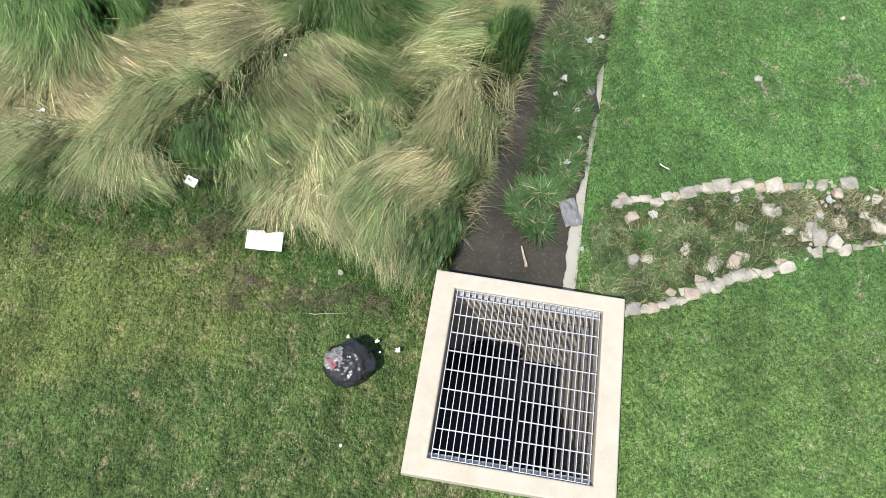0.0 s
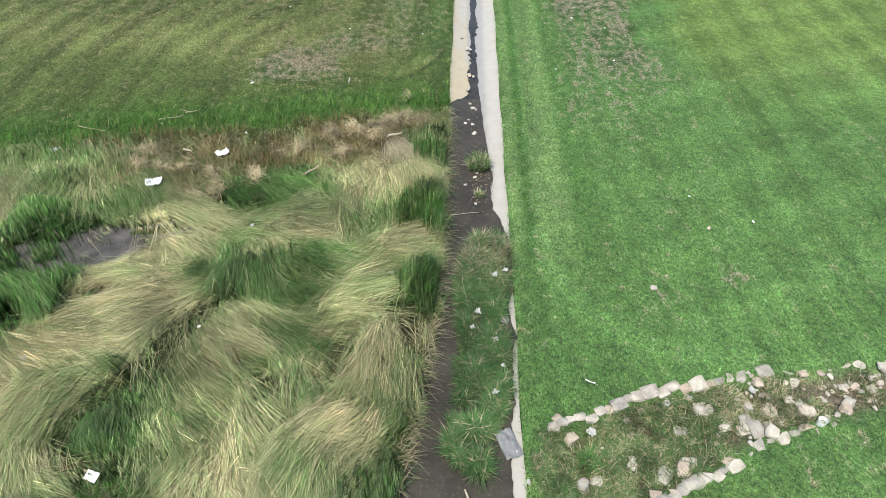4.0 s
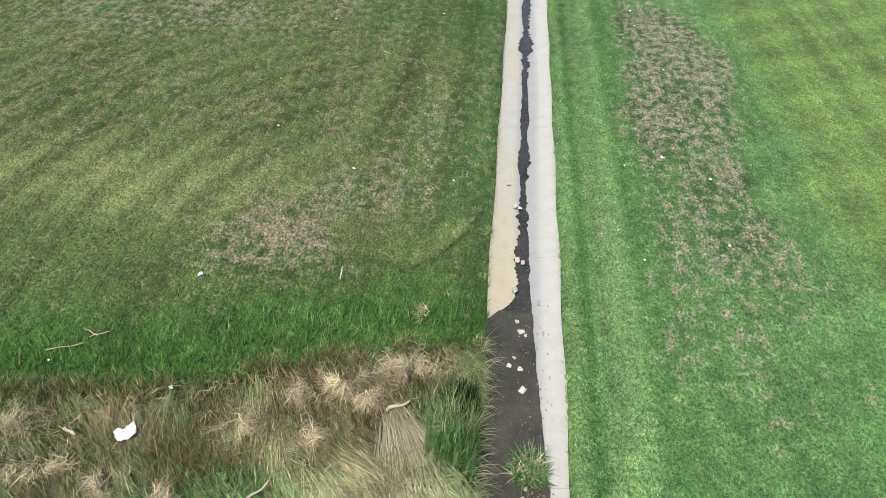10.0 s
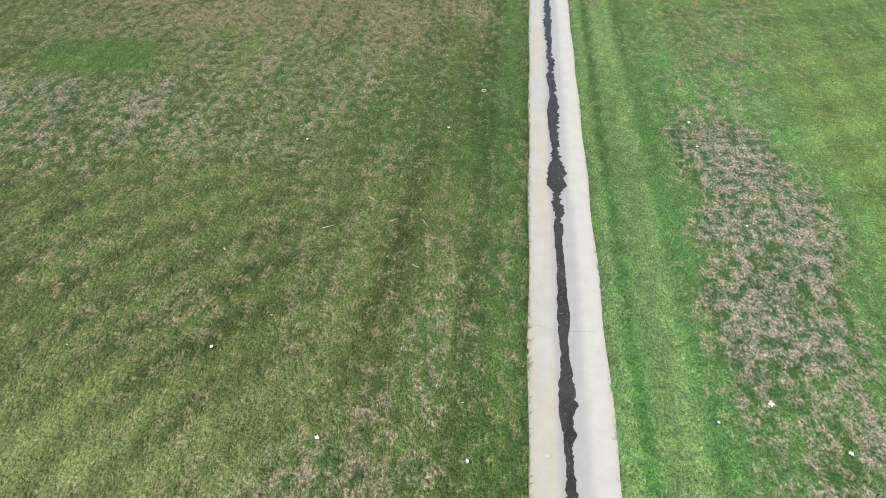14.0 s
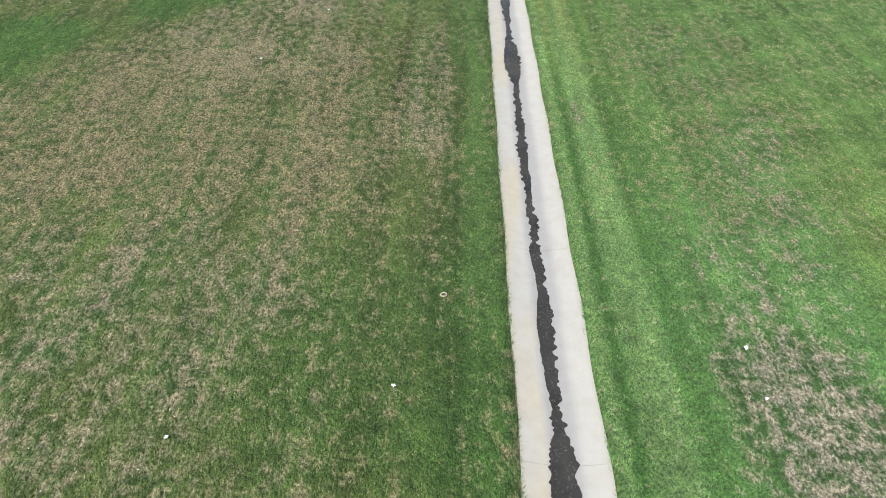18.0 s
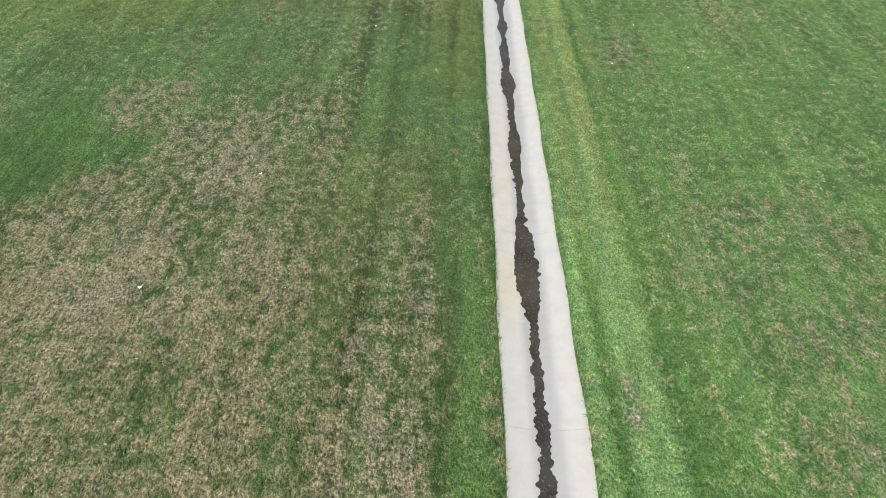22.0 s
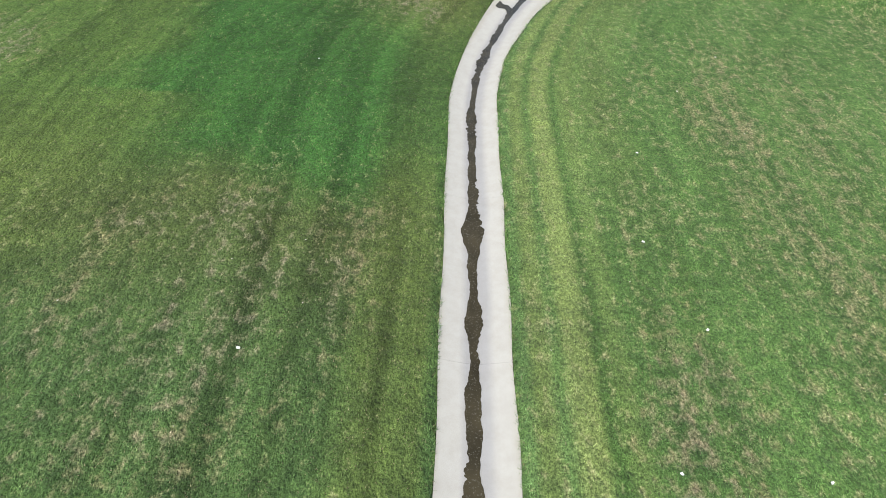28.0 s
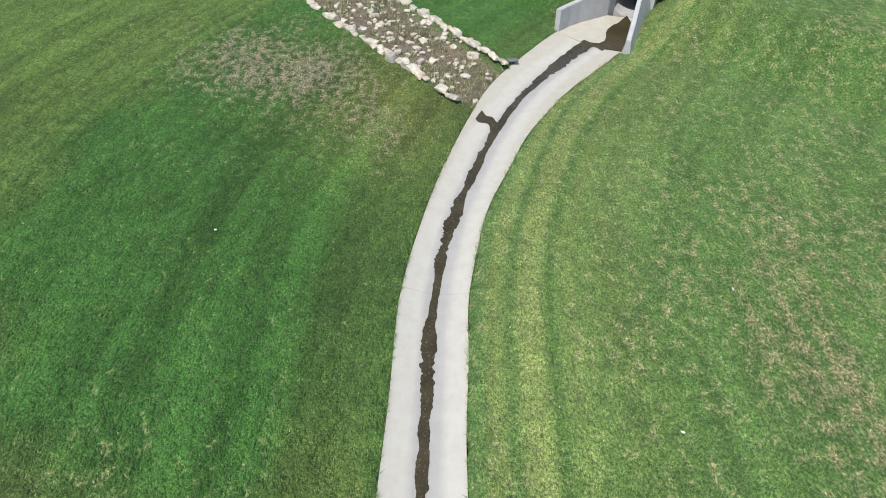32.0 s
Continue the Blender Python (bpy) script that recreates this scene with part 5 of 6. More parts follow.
# wrapper and bits: x, y, size, height over the world's zero
SCRAPS = [(2.06, 2.89, .13, .08, 80, "crumpled white plastic wrapper among weeds"), (2.2, 3.42, .10, .14, 55, "thin white curl of plastic on the lawn"),
          (-.01, 9.86, .15, .17, -8, "thin white curl of plastic on the lawn"), (-.36, 1.42, .07, .14, 30, "white plastic scrap beside the bin bag"),
          (-.81, 1.53, .045, .14, 10, "white plastic scrap beside the bin bag"), (-.55, 1.50, .05, .14, 120, "white plastic scrap beside the bin bag"),
          (-.52, 1.40, .03, .14, 0, "white plastic scrap beside the bin bag"), (-.78, .6, .04, .16, 0, "small white litter speck on the lawn"),
          (-4.1, 3.72, .075, .28, 20, "white paper scrap in lodged grass"), (-4.12, 3.57, .08, .27, 60, "white paper scrap in lodged grass"),
          (-3.45, 4.37, .12, .25, 10, "bluish white wrapper in lodged grass"), (-1.35, 6.22, .08, .2, 0, "white wrapper in lodged grass"),
          (.32, 5.12, .10, .24, 40, "white paper scrap on lodged grass"), (-1.75, 4.53, .05, .3, 0, "white paper scrap on lodged grass"),
          (1.36, 4.1, .08, .12, 10, "white paper scrap caught in channel weeds"), (1.24, 4.5, .10, .14, 70, "pale wrapper caught in channel weeds"),
          (1.14, 4.3, .07, .12, 100, "pale wrapper caught in channel weeds"), (1.37, 3.75, .07, .12, 20, "white paper scrap caught in channel weeds"),
          (1.22, 3.43, .08, .14, 140, "pale wrapper caught in channel weeds"), (1.33, 2.5, .06, .06, 0, "pale wrapper caught in channel weeds"),
          (1.55, 5.05, .12, .12, 20, "pale wrapper caught in channel weeds"), (1.7, 5.12, .09, .12, 60, "pale wrapper caught in channel weeds"),
          (1.2, 5.35, .07, .10, 0, "pale wrapper caught in channel weeds"), (2.9, 3.1, .1, .1, 0, "white wrapper between stones"), (3.83, 3.12, .12, .1, 30, "white wrapper between stones"),
          (-.45, 2.48, .03, .2, 0, "small white litter speck in the grass"), (-1.6, 8.4, .07, .2, 45, "pale card scrap on straw"), (-2.9, 8.8, .04, .2, 0, "small white litter speck in the grass"),
          (-1.1, 13.1, .05, .19, 0, "small white litter speck on the lawn"), (.08, 11.98, .06, .18, 20, "small white litter speck on the lawn"), (5.13, 11.5, .06, .18, 40, "small white litter speck on the lawn"),
          (5.67, 17.24, .07, .2, 0, "small white litter speck on the lawn"), (1.32, 26.78, .07, .2, 0, "small white litter speck on the lawn"), (.05, 24.64, .06, .2, 0, "small white litter speck on the lawn"),
          (4.3, 38.6, .045, .2, 0, "small white litter speck on the lawn"), (9.35, 34.9, .045, .18, 0, "small white litter speck on the lawn"), (7.73, 29.60, .05, .2, 0, "small white litter speck on the lawn")]
SCRAPS += [(px, py, sz, .15, 40 * k, "small white litter speck on the lawn") for k, (px, py, sz) in enumerate(((5.55, 14.75, .05), (4.62, 12.08, .07), (4.85, 10.15, .05), (3.69, 9.97, .05), (1.48, 11.67, .05), (-1.63, 9.96, .08), (4.01, 11.92, .04), (1.78, 17.31, .05), (5.58, 16.62, .06), (-.41, 16.99, .05), (8.65, 32.88, .06), (3.36, 31.71, .06), (8.82, 31.28, .05), (9.16, 29.32, .05), (5.09, 5.51, .05), (4.50, 6.15, .04)))]
for k, (px, py, sz, pz, turn, text) in enumerate(SCRAPS):
    long = 2.6 if "curl" in text else 1.5
    lay("litter_scrap", crumple("litter_scrap", sz * (.12 if "curl" in text else .7), sz * long * .5, 20 + k, sz * .2, 8, .3 * sz, lambda p, q, k=k: .55 + .75 * abs(noise.noise(Vector((math.cos(math.atan2(q, p)) * 1.3, math.sin(math.atan2(q, p)) * 1.3, k * 1.7)))) * 1.6), M_DULL if "wrapper" in text or "caught" in text else M_PAPER, px, py, max(pz, gz(px, py) + .035), turn, text, "litter", "litter scraps")
# pale stones lying on the lawn
for px, py, sz in ((3.36, 4.6, .085), (4.48, 5.5, .05), (-1.75, 2.0, .05), (-.95, 2.15, .05)):
    ob = tagged(lay_stone(None, px, py, sz, rd, PALE, z=gz(px, py) + .02), "small pale stone lying on the mown lawn", "stone", "lawn stones")
    ob.name = "pebble"


# sticks
def stick(length, rad, seed, bend=.12):
    bm = bmesh.new()
    rings_v = []
    for k in range(7):
        t = k / 6
        c = Vector((length * (t - .5), bend * length * noise.noise(Vector((t * 2.2, seed, 0))), rad))
        q = rad * (1 - .5 * t)
        rings_v.append([bm.verts.new(c + Vector((0, q * math.cos(a), q * math.sin(a)))) for a in np.linspace(0, 2 * math.pi, 6, endpoint=False)])
    for p, q in zip(rings_v, rings_v[1:]):
        for k in range(6):
            bm.faces.new([p[k], p[(k + 1) % 6], q[(k + 1) % 6], q[k]])
    bm.faces.new(rings_v[0][::-1])
    bm.faces.new(rings_v[-1])
    return bm


for k, (px, py, pz, ln, rad, turn, text) in enumerate([(.62, 8.03, .24, .24, .02, 20, "bleached broken branch lying on straw"), (-.6, 7.25, .26, .26, .014, 45, "bleached broken branch lying on straw"), (-2.37, 7.93, .26, .14, .018, -30, "yellowish wood splinter lying on straw"),
                                                       (-2.8, 8.97, .2, .36, .008, 12, "thin bare twig on the rough grass"), (-2.6, 9.15, .2, .2, .006, 150, "thin bare twig on the rough grass"), (-2.5, 9.12, .2, .2, .006, 20, "thin bare twig on the rough grass"),
                                                       (.78, 2.42, .03, .22, .016, 100, "grey stick lying in the channel water"), (1.35, 6.33, .03, .5, .005, 3, "thin bare twig lying in the water"), (-1.0, 1.72, .2, .34, .004, 3, "thin dry stem on the lawn"),
                                                       (-3.9, 8.75, .2, .5, .006, -25, "thin bare twig on the rough grass"), (.02, 14.97, .2, .15, .007, 20, "thin dry stem on the lawn"), (.60, 15.5, .2, .18, .007, -45, "thin dry stem on the lawn"), (.86, 15.06, .2, .12, .006, 25, "thin dry stem on the lawn"), (1.27, 14.98, .2, .16, .007, -62, "thin dry stem on the lawn"), (1.12, 14.19, .2, .11, .006, -40, "thin dry stem on the lawn")]):
    lay("stick", stick(ln, rad, k), M_TWIG, px, py, max(pz, gz(px, py) + .03) if pz > .1 else pz, turn, text, "stick", "loose sticks")
# a small pale ring dropped on the grass
bm = bmesh.new()
loop = [[bm.verts.new(((.036 + .009 * math.cos(b)) * math.cos(a), (.03 + .009 * math.cos(b)) * math.sin(a), .009 * math.sin(b))) for b in np.linspace(0, 2 * math.pi, 6, endpoint=False)] for a in np.linspace(0, 2 * math.pi, 18, endpoint=False)]
for k in range(18):
    for j in range(6):
        bm.faces.new([loop[k][j], loop[(k + 1) % 18][j], loop[(k + 1) % 18][(j + 1) % 6], loop[k][(j + 1) % 6]])
lay("ring", bm, M_TWIG, 2.5, 18.55, gz(2.5, 18.55) + .03, 10, "small pale ring lying on the lawn", "litter")
# pale flecks: clover heads and chips in the thin turf
def build_flecks():
    n = 2600
    x, y = rng.uniform(-7, 14, n), rng.uniform(-1, 46, n)
    u, s = chan(x, y)
    dry, _ = lawn_fields(x, y, u, s)
    ok = (rng.random(n) < .10 + .9 * dry) & (np.abs(u) > .6) & (marsh(x, y, u) < .05) & (swale(x, y) < .1) & (swale_far(x, y) < .1) & (ground_z(x, y) > 0)
    bx, by = box_xy(x, y)
    ok &= (np.abs(bx) > .95) | (np.abs(by) > .95)
    x, y = x[ok], y[ok]
    z, k = ground_z(x, y) + .02, len(x)
    r, a = rng.uniform(.004, .013, k) * np.where(rng.random(k) < .08, 1.8, 1), rng.uniform(0, 6.283, k)
    co = np.empty((k, 5, 3))
    for c in range(4):
        co[:, c, 0], co[:, c, 1], co[:, c, 2] = x + r * np.cos(a + c * 1.57) * (1.5 if c % 2 else .8), y + r * np.sin(a + c * 1.57) * (1.5 if c % 2 else .8), z
    co[:, 4] = np.stack([x, y, z + r * .8], 1)
    tri = (np.arange(k) * 5)[:, None, None] + np.array([(0, 1, 4), (1, 2, 4), (2, 3, 4), (3, 0, 4)])[None]
    me = raw_mesh("pale_flecks", co.reshape(-1, 3), tri.reshape(-1, 3))
    me.materials.append(M_PALESTONE)
    tagged(new("pale_flecks", me), "pale chips and clover heads in thin turf", "debris", kind="stuff")


build_flecks()


# ---- grass ----
def scatter(n, x0, x1, y0, y1):
    return rng.uniform(x0, x1, n), rng.uniform(y0, y1, n)


def build_lawn():
    x, y = scatter(5200000, -9, 17, -2.5, 49)
    # keep what lies near the flown strip, thinner with distance from it
    mid = np.interp(y, [-3, 8, 20, 48], [0.3, 1.0, 2.9, 7.0])
    off = np.abs(x - mid)
    p = np.clip(1.25 - off / 9.5, 0.10, 1.0) * np.where(y > 45.5, .35, 1.0)
    k = rng.random(len(x)) < p
    k &= rng.random(len(x)) < .3 + .7 * smooth(.30, .62, fbm(x * 17 + 3, y * 17, 2))
    x, y = x[k], y[k]
    u, s = chan(x, y)
    m = marsh(x, y, u)
    sw = np.maximum(swale(x, y), swale_far(x, y))
    bx, by = box_xy(x, y)
    hw = half_width(s)
    ok = ((np.abs(u) > hw - .035 * vnoise(s * 9, u * 3)) | (s > S_END)) & (m < .35) & (sw < .3)
    ok &= ~((u < 0) & (u > np.interp(s, *WATER_LEFT) - .02) & (s < 9) & (y > 2.0))
    ok &= ~((np.abs(bx) < BOX_W / 2 + .01) & (np.abs(by) < BOX_L / 2 + .01))
    ok &= (s < S_END) | (culvert_cut(x, y, u, s) < .02)
    x, y, u, s = x[ok], y[ok], u[ok], s[ok]
    g, dry, soil = lawn_tint(x, y, u, s)
    ok = rng.random(len(x)) < 1 - (.35 + .3 * soil) * smooth(.3, .65, dry)
    x, y, u, s, g, dry, soil = x[ok], y[ok], u[ok], s[ok], g[ok], dry[ok], soil[ok]
    n = len(x)
    z = ground_z(x, y) + .006
    tint = g * 1.02
    # mown clumps: proud and pale, sunk and dark, with shading put into the colour
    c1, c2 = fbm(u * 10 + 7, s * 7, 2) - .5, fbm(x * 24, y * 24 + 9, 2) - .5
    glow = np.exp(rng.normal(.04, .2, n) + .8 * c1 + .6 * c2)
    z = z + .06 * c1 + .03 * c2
    isdry = rng.random(n) < np.where(u < 0, .10, .04)
    tint = np.where(isdry[:, None], STRAW * rng.uniform(.45, .8, n)[:, None], tint * (1 + c1[:, None] * np.array([.22, .05, .10])))
    # rougher grass along the marsh and the channel's edge
    tall = np.exp(-((y - far_edge(x) - .42) / .40) ** 2) * (u < -.4) * 1.0 + smooth(.6, .15, near_edge(x) - y) * (y < 3.2) * (x < .4) * .8
    tall = np.clip(tall + .3 * smooth(.12, .0, np.abs(u) - half_width(s)), 0, 1)
    length = rng.uniform(.020, .040, n) * (1 + 4.0 * tall)
    ang = rng.uniform(0, 2 * np.pi, n)
    reach, lift = length * rng.uniform(.35, 1.0, n) * (1 - .4 * tall), length * rng.uniform(.35, .85, n)
    # tall blades brightened in the tint for their sunlit sides
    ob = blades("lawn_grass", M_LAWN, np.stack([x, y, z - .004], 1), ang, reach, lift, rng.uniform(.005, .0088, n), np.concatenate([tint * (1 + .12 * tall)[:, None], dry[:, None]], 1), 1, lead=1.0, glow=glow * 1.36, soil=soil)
    tagged(ob, "mown lawn grass, green with straw-coloured dry patches", "grass", kind="stuff")


def build_marsh():
    lob = np.array(LOBES)
    # locks: bundles of blades that lie together
    x, y = scatter(26000, -7.5, 1.6, 2.1, 8.95)
    u, s = chan(x, y)
    ok = (marsh(x, y, u) > .3) & ((mud_mask(x, y) < .30) | (rng.random(len(x)) < .04)) & (rng.random(len(x)) < np.clip(1.7 - np.abs(x + 1.5) / 4.5, .3, 1))
    ok &= rng.random(len(x)) > crease(x, y) * .93
    x, y, u, s = x[ok], y[ok], u[ok], s[ok]
    n = len(x)
    wx, wy = x + .35 * (fbm(x * 1.6, y * 1.6) - .5), y + .35 * (fbm(x * 1.6 + 50, y * 1.6) - .5)
    d = np.stack([np.hypot(wx - l[0], wy - l[1]) / l[5] for l in LOBES])
    w = np.exp(-4.5 * d ** 2) + 1e-9
    w /= w.sum(0)
    a = np.radians(lob[:, 2])
    ang = np.arctan2((w * np.sin(a)[:, None]).sum(0), (w * np.cos(a)[:, None]).sum(0)) + rng.normal(0, .13, n) + 1.9 * (fbm(x * 1.3 + 9, y * 1.3) - .5)
    dry, h = (w * lob[:, 3][:, None]).sum(0), (w * lob[:, 4][:, None]).sum(0)
    # the drift of brown straw under the far edge
    drift = smooth(-1.35, -.7, y - far_edge(x)) * smooth(-3.8, -2.6, x)
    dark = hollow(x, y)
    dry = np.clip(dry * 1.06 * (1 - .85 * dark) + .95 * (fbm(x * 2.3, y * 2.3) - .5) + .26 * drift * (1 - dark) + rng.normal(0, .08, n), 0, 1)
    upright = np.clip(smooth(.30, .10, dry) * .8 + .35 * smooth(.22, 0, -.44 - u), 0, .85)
    # glow also dims the green hollows and drift gaps: shade put into the colour
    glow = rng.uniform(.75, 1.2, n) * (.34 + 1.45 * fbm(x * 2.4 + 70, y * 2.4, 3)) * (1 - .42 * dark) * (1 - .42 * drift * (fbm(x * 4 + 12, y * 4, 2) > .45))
    size = rng.uniform(.75, 1.25, n)
    # the blades of each lock
    per = 20
    lk = np.repeat(np.arange(n), per)
    m = n * per
    gr = np.repeat(np.arange(n * 5), 4)
    x, y = x[lk] + rng.normal(0, .06, n * 5)[gr] + rng.normal(0, .007, m), y[lk] + rng.normal(0, .06, n * 5)[gr] + rng.normal(0, .007, m)
    strand = np.exp(rng.normal(-.13, .42, n * 5))[gr]
    u, s = u[lk], s[lk]
    ang, dry, h, drift, upright, glow = ang[lk] + (rng.normal(0, .19, n * 5) + rng.normal(0, .9, n * 5) * (rng.random(n * 5) < .09))[gr] + rng.normal(0, .09, m), dry[lk], h[lk], drift[lk], upright[lk], glow[lk]
    green = np.array([.046, .132, .026]) + np.array([.045, .075, .020]) * rng.random(m)[:, None]
    rust = (smooth(.42, .66, fbm(x * 1.7 + 31, y * 1.7, 2)) * rng.random(m))[:, None]
    pale, straw = np.array([.225, .300, .122]), np.array([.54, .475, .280]) * (1 - rust) + np.array([.38, .280, .165]) * rust
    green = green * (1 - .35 * drift)[:, None]
    straw = straw + (np.array([.24, .175, .085]) - straw) * (drift * rng.random(m) > .2)[:, None]
    k = np.clip(dry + rng.normal(.0, .22, n * 5)[gr] + rng.normal(.0, .12, m), 0, 1)[:, None]
    tint = np.where(k < .45, green + (pale - green) * (k / .45), pale + (straw - pale) * ((k - .45) / .55))
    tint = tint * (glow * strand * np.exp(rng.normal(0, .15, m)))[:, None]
    ln = rng.uniform(.40, .80, m) * size[lk] * (1 - .4 * drift)
    reach = ln * (1 - upright) * rng.uniform(.7, 1.0, m) + ln * upright * .35
    # keep tips off the channel and the box
    wet = mud_mask(x + np.cos(ang) * reach, y + np.sin(ang) * reach) + mud_mask(x + np.cos(ang) * reach * .5, y + np.sin(ang) * reach * .5)
    reach = np.where(wet > .7, reach * .3, reach)
    gap = np.maximum(crease(x + np.cos(ang) * reach, y + np.sin(ang) * reach), hollow(x + np.cos(ang) * reach, y + np.sin(ang) * reach)) * (1 - hollow(x, y))
    reach = reach * (1 - .72 * gap)
    tu, _ = chan(x + np.cos(ang) * reach, y + np.sin(ang) * reach)
    reach = np.where(tu > np.interp(y, *WATER_LEFT) + .1, reach * .4, reach)
    tb = box_xy(x + np.cos(ang) * reach, y + np.sin(ang) * reach)
    reach = np.where((np.abs(tb[0]) < .86) & (np.abs(tb[1]) < .9), .05, reach)
    reach = np.where((y - near_edge(x) < .5) & (np.sin(ang) < 0), reach * .55, reach)
    reach = np.where(np.hypot(x + 2.45, y - 2.97) < .35, reach * .4, reach)
    lift = (.09 + h * size[lk] * rng.uniform(.35, .85, m)) * (1 - .35 * drift) + upright * .18
    cu, cs = chan(x, y)
    ok = (cu < np.interp(cs, *WATER_LEFT)) & ~((np.abs(box_xy(x, y)[0]) < .88) & (np.abs(box_xy(x, y)[1]) < .91))
    x, y, ang, reach, lift, tint = x[ok], y[ok], ang[ok], reach[ok], lift[ok], tint[ok]
    # roots darkened and tips lightened: shade among the blades put into the tint
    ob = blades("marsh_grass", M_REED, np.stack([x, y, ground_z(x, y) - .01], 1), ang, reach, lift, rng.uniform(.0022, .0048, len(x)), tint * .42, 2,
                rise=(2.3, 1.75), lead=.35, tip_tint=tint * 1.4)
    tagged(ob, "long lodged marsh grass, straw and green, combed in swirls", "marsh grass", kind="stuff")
    # thin stems leaning out over the water
    k = 1500
    s = rng.uniform(2.3, 8.8, k)
    u0 = np.interp(s, *WATER_LEFT) - rng.uniform(-.01, .16, k)
    px, py = LINE0[0] + (s - LINE0[1]) * DIRX + u0 * DIRY, LINE0[1] + (s - LINE0[1]) * DIRY - u0 * DIRX
    ok = ~((np.abs(box_xy(px, py)[0]) < .95) & (np.abs(box_xy(px, py)[1]) < 1.0))
    px, py = px[ok], py[ok]
    k = len(px)
    tint = np.where((rng.random(k) < .5)[:, None], np.array([.45, .37, .24]), np.array([.12, .20, .06])) * rng.uniform(.7, 1.2, k)[:, None]
    ob = blades("overhanging_stems", M_REED, np.stack([px, py, np.full(k, .02)], 1), rng.normal(-.25, .6, k), rng.uniform(.1, .34, k), rng.uniform(.10, .26, k), rng.uniform(.003, .006, k), tint, 3, rise=(2.3, 1.7), lead=.4)
    tagged(ob, "thin grass stems arching out over the water's edge", "marsh grass", kind="stuff")
    # matted straw thrown up along the far edge
    MATS = [(0.01, 8.29, .24, .06, 520), (.57, 8.47, .20, .07, 420), (.91, 8.39, .16, .10, 340), (.33, 8.14, .10, .06, 160), (-.42, 8.23, .12, .09, 200), (-3.14, 8.11, .32, .09, 480), (-2.45, 7.57, .20, .10, 260),
            (-2.11, 6.99, .20, .07, 300), (-1.89, 7.31, .09, .16, 240), (-1.38, 7.18, .07, .14, 200), (-3.08, 7.61, .22, .07, 220), (.92, 9.19, .04, .07, 20), (-.9, 7.9, .12, .09, 160), (-.2, 7.75, .10, .08, 120), (-4.1, 8.1, .3, .08, 260)]
    px, py, c = [], [], []
    for cx, cy, rx, ry, num in MATS:
        num, rx, ry = int(num * 3.4), rx * 1.35, ry * 1.6
        qx, qy = rng.normal(0, .6, num), rng.normal(0, .6, num)
        px.append(cx + rx * qx + .06 * np.sin(cy * 9 + qy * 4))
        py.append(cy + ry * qy + .10 * np.sin(cx * 5 + qx * 2.5) * rx)
        c.append(np.exp(-qx ** 2 - qy ** 2))
    # single strands strewn between the mats
    qx, qy = scatter(9000, -4.8, 1.2, 6.9, 9.0)
    keep = (qy < far_edge(qx) + .02) & (qy > far_edge(qx) - 1.2 + .3 * np.sin(qx * 3)) & (fbm(qx * 3.4 + 8, qy * 3.4, 3) > .53)
    px.append(qx[keep])
    py.append(qy[keep])
    c.append(rng.uniform(.1, .6, keep.sum()))
    # and strewn on the lawn along the near edge
    qx, qy = scatter(9000, -3.8, -.2, 1.7, 3.0)
    keep = (qy < near_edge(qx) - .02) & (fbm(qx * 2.7 + 3, qy * 2.7, 3) + .22 * (qy - near_edge(qx)) > .45)
    px.append(qx[keep])
    py.append(qy[keep])
    c.append(np.full(keep.sum(), -.25))
    px, py, c = np.concatenate(px), np.concatenate(py), np.concatenate(c)
    ok = (chan(px, py)[0] < -.6) & (fbm(px * 7.5 + 2, py * 7.5, 2) > .42)
    px, py, c = px[ok], py[ok], c[ok]
    k = len(px)
    # highlights and dark gaps put into the tint, so the mats look thick
    tint = np.array([.56, .475, .285]) * (rng.uniform(.35, 1.15, k) * (.45 + .75 * c) * (.35 + 1.4 * fbm(px * 11, py * 11, 2)))[:, None]
    lay_way = 12.0 * fbm(px * 3.1 + 5, py * 3.1, 2) + rng.normal(0, .9, k)
    ob = blades("straw_drift", M_REED, np.stack([px, py, ground_z(px, py) + np.where(c < 0, .075, .10 + .34 * fbm(px * 7, py * 7, 2) * rng.random(k))], 1), lay_way, rng.uniform(.04, .17, k), rng.uniform(-.05, .06, k) * np.where(c < 0, .3, 1), rng.uniform(.003, .0065, k), tint, 2, rise=(1.6, .8), lead=.8)
    tagged(ob, "matted pale straw drift along the marsh's edge", "straw", kind="stuff")
    # brown dead stems standing through the drift
    qx, qy = scatter(40000, -4.6, 1.25, 6.9, 9.1)
    q = qy - far_edge(qx)
    keep = (q < .12) & (q > -1.15 + .35 * np.sin(qx * 2.3)) & (fbm(qx * 2.6 + 18, qy * 2.6, 3) > .42) & (chan(qx, qy)[0] < -.6) & (hollow(qx, qy) < .4)
    qx, qy = qx[keep], qy[keep]
    k = len(qx)
    tint = np.where((rng.random(k) < .25)[:, None], np.array([.10, .15, .045]), np.array([.30, .205, .100])) * rng.uniform(.5, 1.3, k)[:, None]
    # stems too carry shade in the tint, darker at the root
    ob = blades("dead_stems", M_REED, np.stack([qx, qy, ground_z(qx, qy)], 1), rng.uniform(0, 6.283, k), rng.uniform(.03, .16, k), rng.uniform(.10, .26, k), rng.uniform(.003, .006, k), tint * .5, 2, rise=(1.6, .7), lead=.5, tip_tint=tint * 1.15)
    tagged(ob, "rust-brown dead grass stems along the marsh's far edge", "marsh grass", kind="stuff")
    # one tall sheaf fallen outwards from its crown
    k = 800
    px, py = .56 + rng.normal(0, .055, k), 8.02 + rng.normal(0, .12, k)
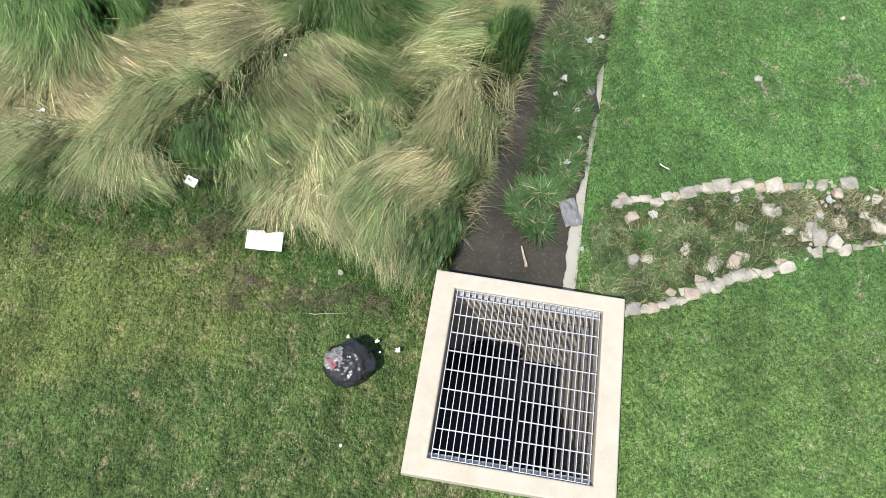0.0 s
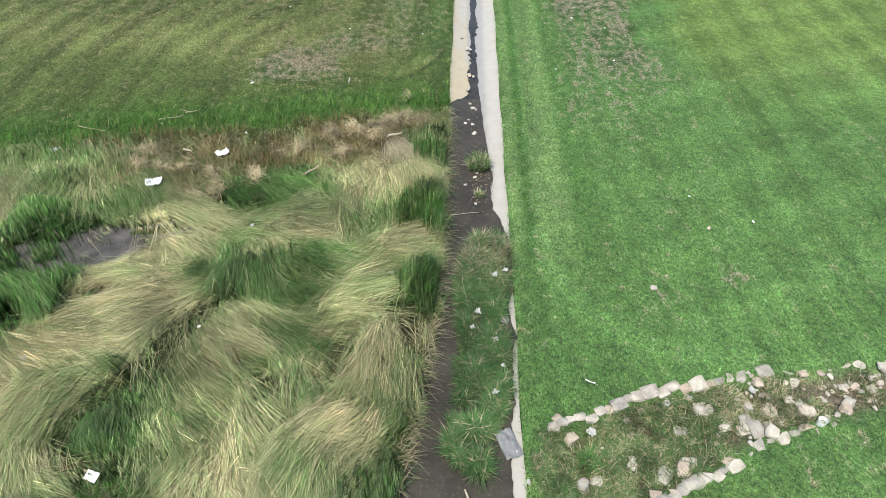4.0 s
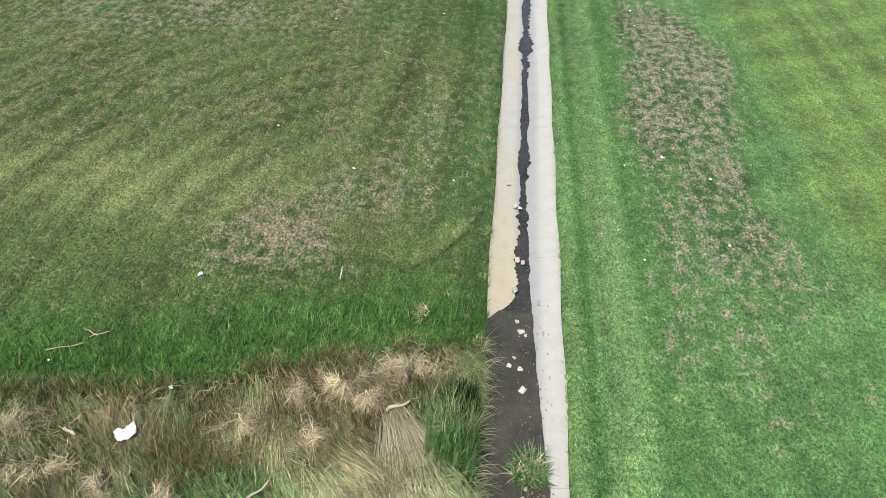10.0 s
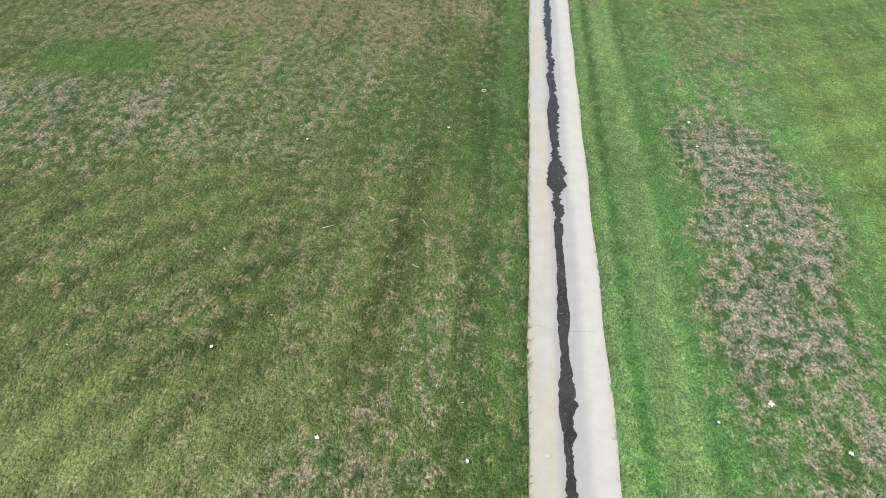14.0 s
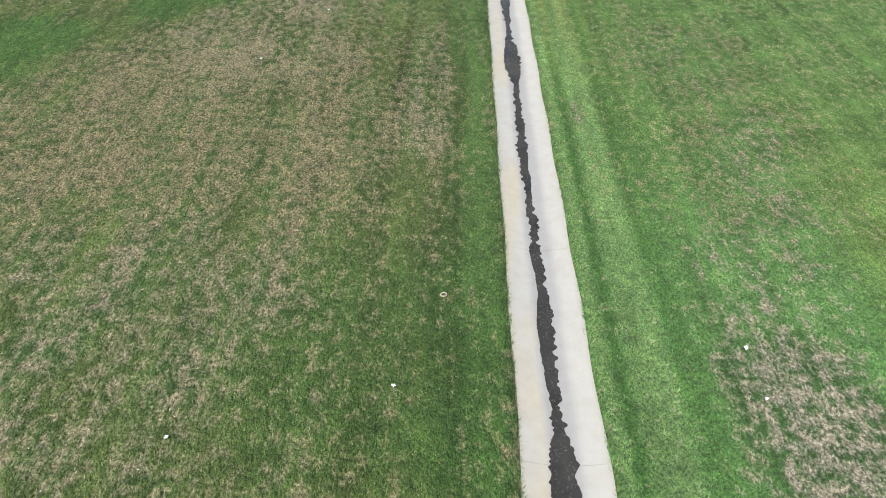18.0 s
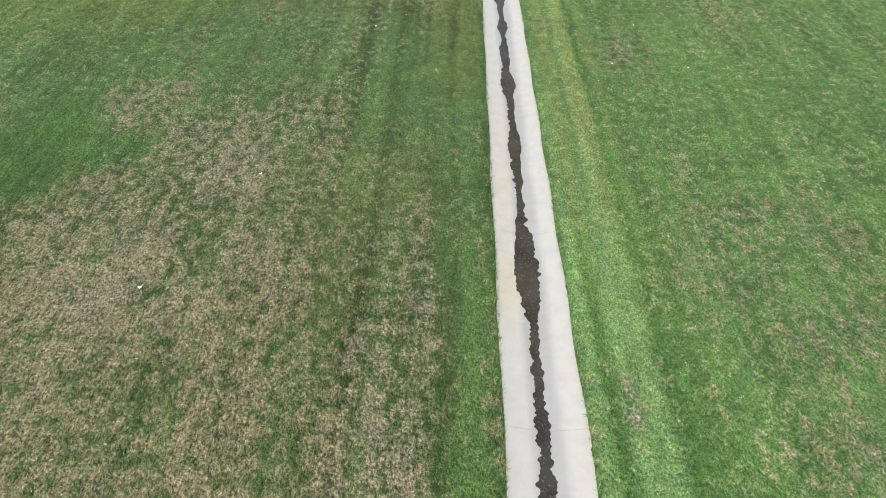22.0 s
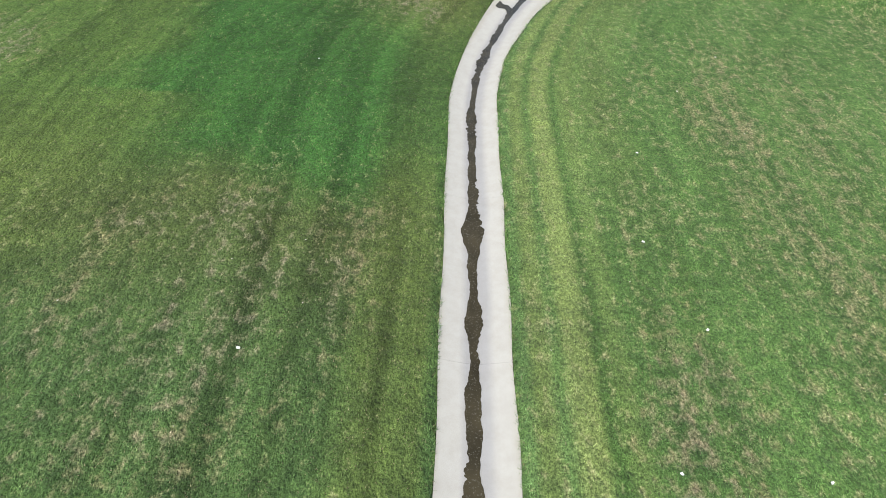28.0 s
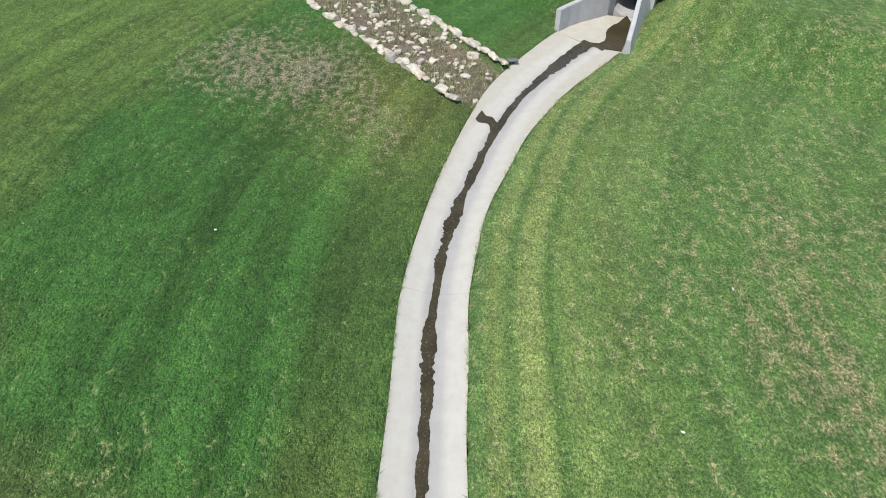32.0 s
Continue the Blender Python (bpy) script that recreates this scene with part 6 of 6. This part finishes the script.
    ang = -1.28 + rng.normal(0, .17, k) + 1.6 * (px - .56)
    tint = np.array([.56, .50, .33]) * rng.uniform(.3, 1.2, k)[:, None]
    ob = blades("fallen_sheaf", M_REED, np.stack([px, py, ground_z(px, py) + .05], 1), ang, rng.uniform(.45, 1.15, k), rng.uniform(.14, .27, k), rng.uniform(.003, .0055, k), tint * .8, 4, rise=(2.4, 2.1), lead=.75, tip_tint=tint * 1.1)
    tagged(ob, "pale sheaf of tall dry grass fallen outwards", "marsh grass", kind="stuff")


def tuft_field(name, label, cat, x, y, z, length, dry, wide=(.006, .011), up=.7, hue=(.066, .145, .040)):
    n = len(x)
    ang = rng.uniform(0, 2 * np.pi, n)
    tint = np.array(hue) * rng.uniform(.6, 1.45, n)[:, None]
    st = np.array([.37, .325, .205]) * rng.uniform(.6, 1.2, n)[:, None]
    tint = np.where((rng.random(n) < dry)[:, None], st, tint)
    # patches darkened in the tint to give the clumps shadows
    tint = tint * (.15 + 1.75 * fbm(x * 9, y * 9, 2))[:, None]
    ln = length * rng.uniform(.5, 1.1, n)
    ob = blades(name, M_REED, np.stack([x, y, z], 1), ang, ln * (1 - .6 * up) * rng.uniform(.5, 1.4, n), ln * up * rng.uniform(.5, 1.1, n), rng.uniform(*wide, n), tint, 2, rise=(1.7, .8), lead=.4)
    return tagged(ob, label, cat, kind="stuff")


def build_weeds():
    # weeds standing in the channel
    n = 100000
    s = rng.uniform(2.45, 5.75, n)
    u = rng.uniform(-.34, .42, n)
    lo = np.interp(s, [2.45, 2.6, 2.75, 3.0, 3.4, 4.2, 5.0, 5.5, 5.8], [.1, -.12, -.30, -.27, -.16, -.18, -.20, -.12, .05])
    hi = np.interp(s, [2.45, 2.9, 3.1, 3.4, 4.2, 4.6, 5.0, 5.8], [.10, .14, .26, .34, .36, .30, .42, .40])
    clump = fbm(u * 6 + 3, s * 6)
    ok = (u > lo + .08 * (clump - .5)) & (u < hi - .05) & (clump > .39)
    s, u, clump = s[ok], u[ok], clump[ok]
    x = LINE0[0] + (s - LINE0[1]) * DIRX + u * DIRY
    y = LINE0[1] + (s - LINE0[1]) * DIRY - u * DIRX
    tuft_field("channel_weeds", "tangled green weeds growing in the silted channel", "weeds", x, y, np.full(len(x), .012), (.20 + .3 * (clump - .4)), .13 + .3 * blob(s, s * 0, 5.4, 0, .4, 1), (.006, .011), .6, (.060, .128, .040))
    # weeds in the near swale
    x, y = scatter(110000, 1.4, 8.0, 1.8, 3.5)
    sw = swale(x, y)
    c = fbm(x * 4.2, y * 4.2)
    keep_p = np.where(x < 3.0, 1.0, np.where(x < 4.2, .8, .45))
    ok = (((sw > .25) & (x > 1.5)) | ((x < 1.9) & (y > 1.95) & (y < 3.0) & (x > 1.42))) & (c > .35 + .08 * (x > 3.4)) & (rng.random(len(x)) < keep_p)
    x, y, c = x[ok], y[ok], c[ok]
    tuft_field("swale_weeds", "low green and brown weeds between the stones", "weeds", x, y, ground_z(x, y) - .005, .13 + .26 * (c - .38), np.where(x > 3.4, .5, .24), (.0055, .010), .55, (.080, .140, .048))
    # weeds in the far swale
    x, y = scatter(30000, 5.3, 9.6, 41.3, 46.4)
    c = fbm(x * 3.2, y * 3.2)
    ok = (swale_far(x, y) > .2) & (c > np.where(y < 43.3, .36, .5))
    x, y, c = x[ok], y[ok], c[ok]
    tuft_field("swale_weeds", "dry tan weeds among the far rubble", "weeds", x, y, ground_z(x, y) - .005, np.full(len(x), .13), .6)
    # single tufts in the water, and the broad-leaved clumps of the marsh
    for cx, cy, r, num, ln, dry, nm in ((1.80, 7.40, .15, 760, .27, .35, "sedge_tuft"), (1.68, 6.72, .06, 140, .13, .5, "sedge_tuft"), (1.95, 2.62, .09, 160, .22, .05, "sedge_tuft"), (1.62, 2.35, .10, 260, .16, .05, "sedge_tuft"), (-2.35, 3.55, .32, 1500, .25, .05, "green_clump"),
                                        (-4.5, 4.9, .5, 2600, .3, .05, "green_clump"), (-3.75, 5.5, .28, 1300, .22, .05, "green_clump"), (-3.95, 6.72, .4, 2200, .34, .05, "green_clump"), (-3.25, 5.3, .2, 600, .18, .05, "green_clump"), (-4.6, 5.8, .4, 1700, .28, .05, "green_clump"), (-4.2, 5.4, .35, 1400, .28, .05, "green_clump"), (-3.6, 6.8, .3, 900, .3, .1, "green_clump"), (-3.0, 6.75, .16, 420, .26, .1, "green_clump"), (-3.85, 6.15, .14, 260, .22, .1, "green_clump"),
                                        (-1.55, 7.05, .22, 900, .28, .05, "green_clump"), (-3.35, 5.75, .12, 220, .16, .1, "green_clump"), (-4.4, 6.0, .25, 700, .25, .1, "green_clump"), (.95, 6.1, .16, 800, .32, .05, "green_clump"), (1.1, 7.6, .12, 500, .26, .1, "green_clump"), (.7, 4.75, .16, 700, .3, .08, "green_clump")):
        a, q = rng.uniform(0, 6.283, num), r * np.sqrt(rng.random(num))
        x, y = cx + q * np.cos(a), cy + q * np.sin(a)
        zz = np.maximum(ground_z(x, y), .012) if nm == "green_clump" else np.full(num, .014 if cx < 1.9 and cy > 4 else .03)
        tuft_field(nm, "upright dark green clump of grass in the marsh" if nm == "green_clump" else "arching green sedge tuft rooted in silt", "grass clump", x, y, zz, ln, dry, (.007, .013), .75)


build_lawn()
build_marsh()
build_weeds()
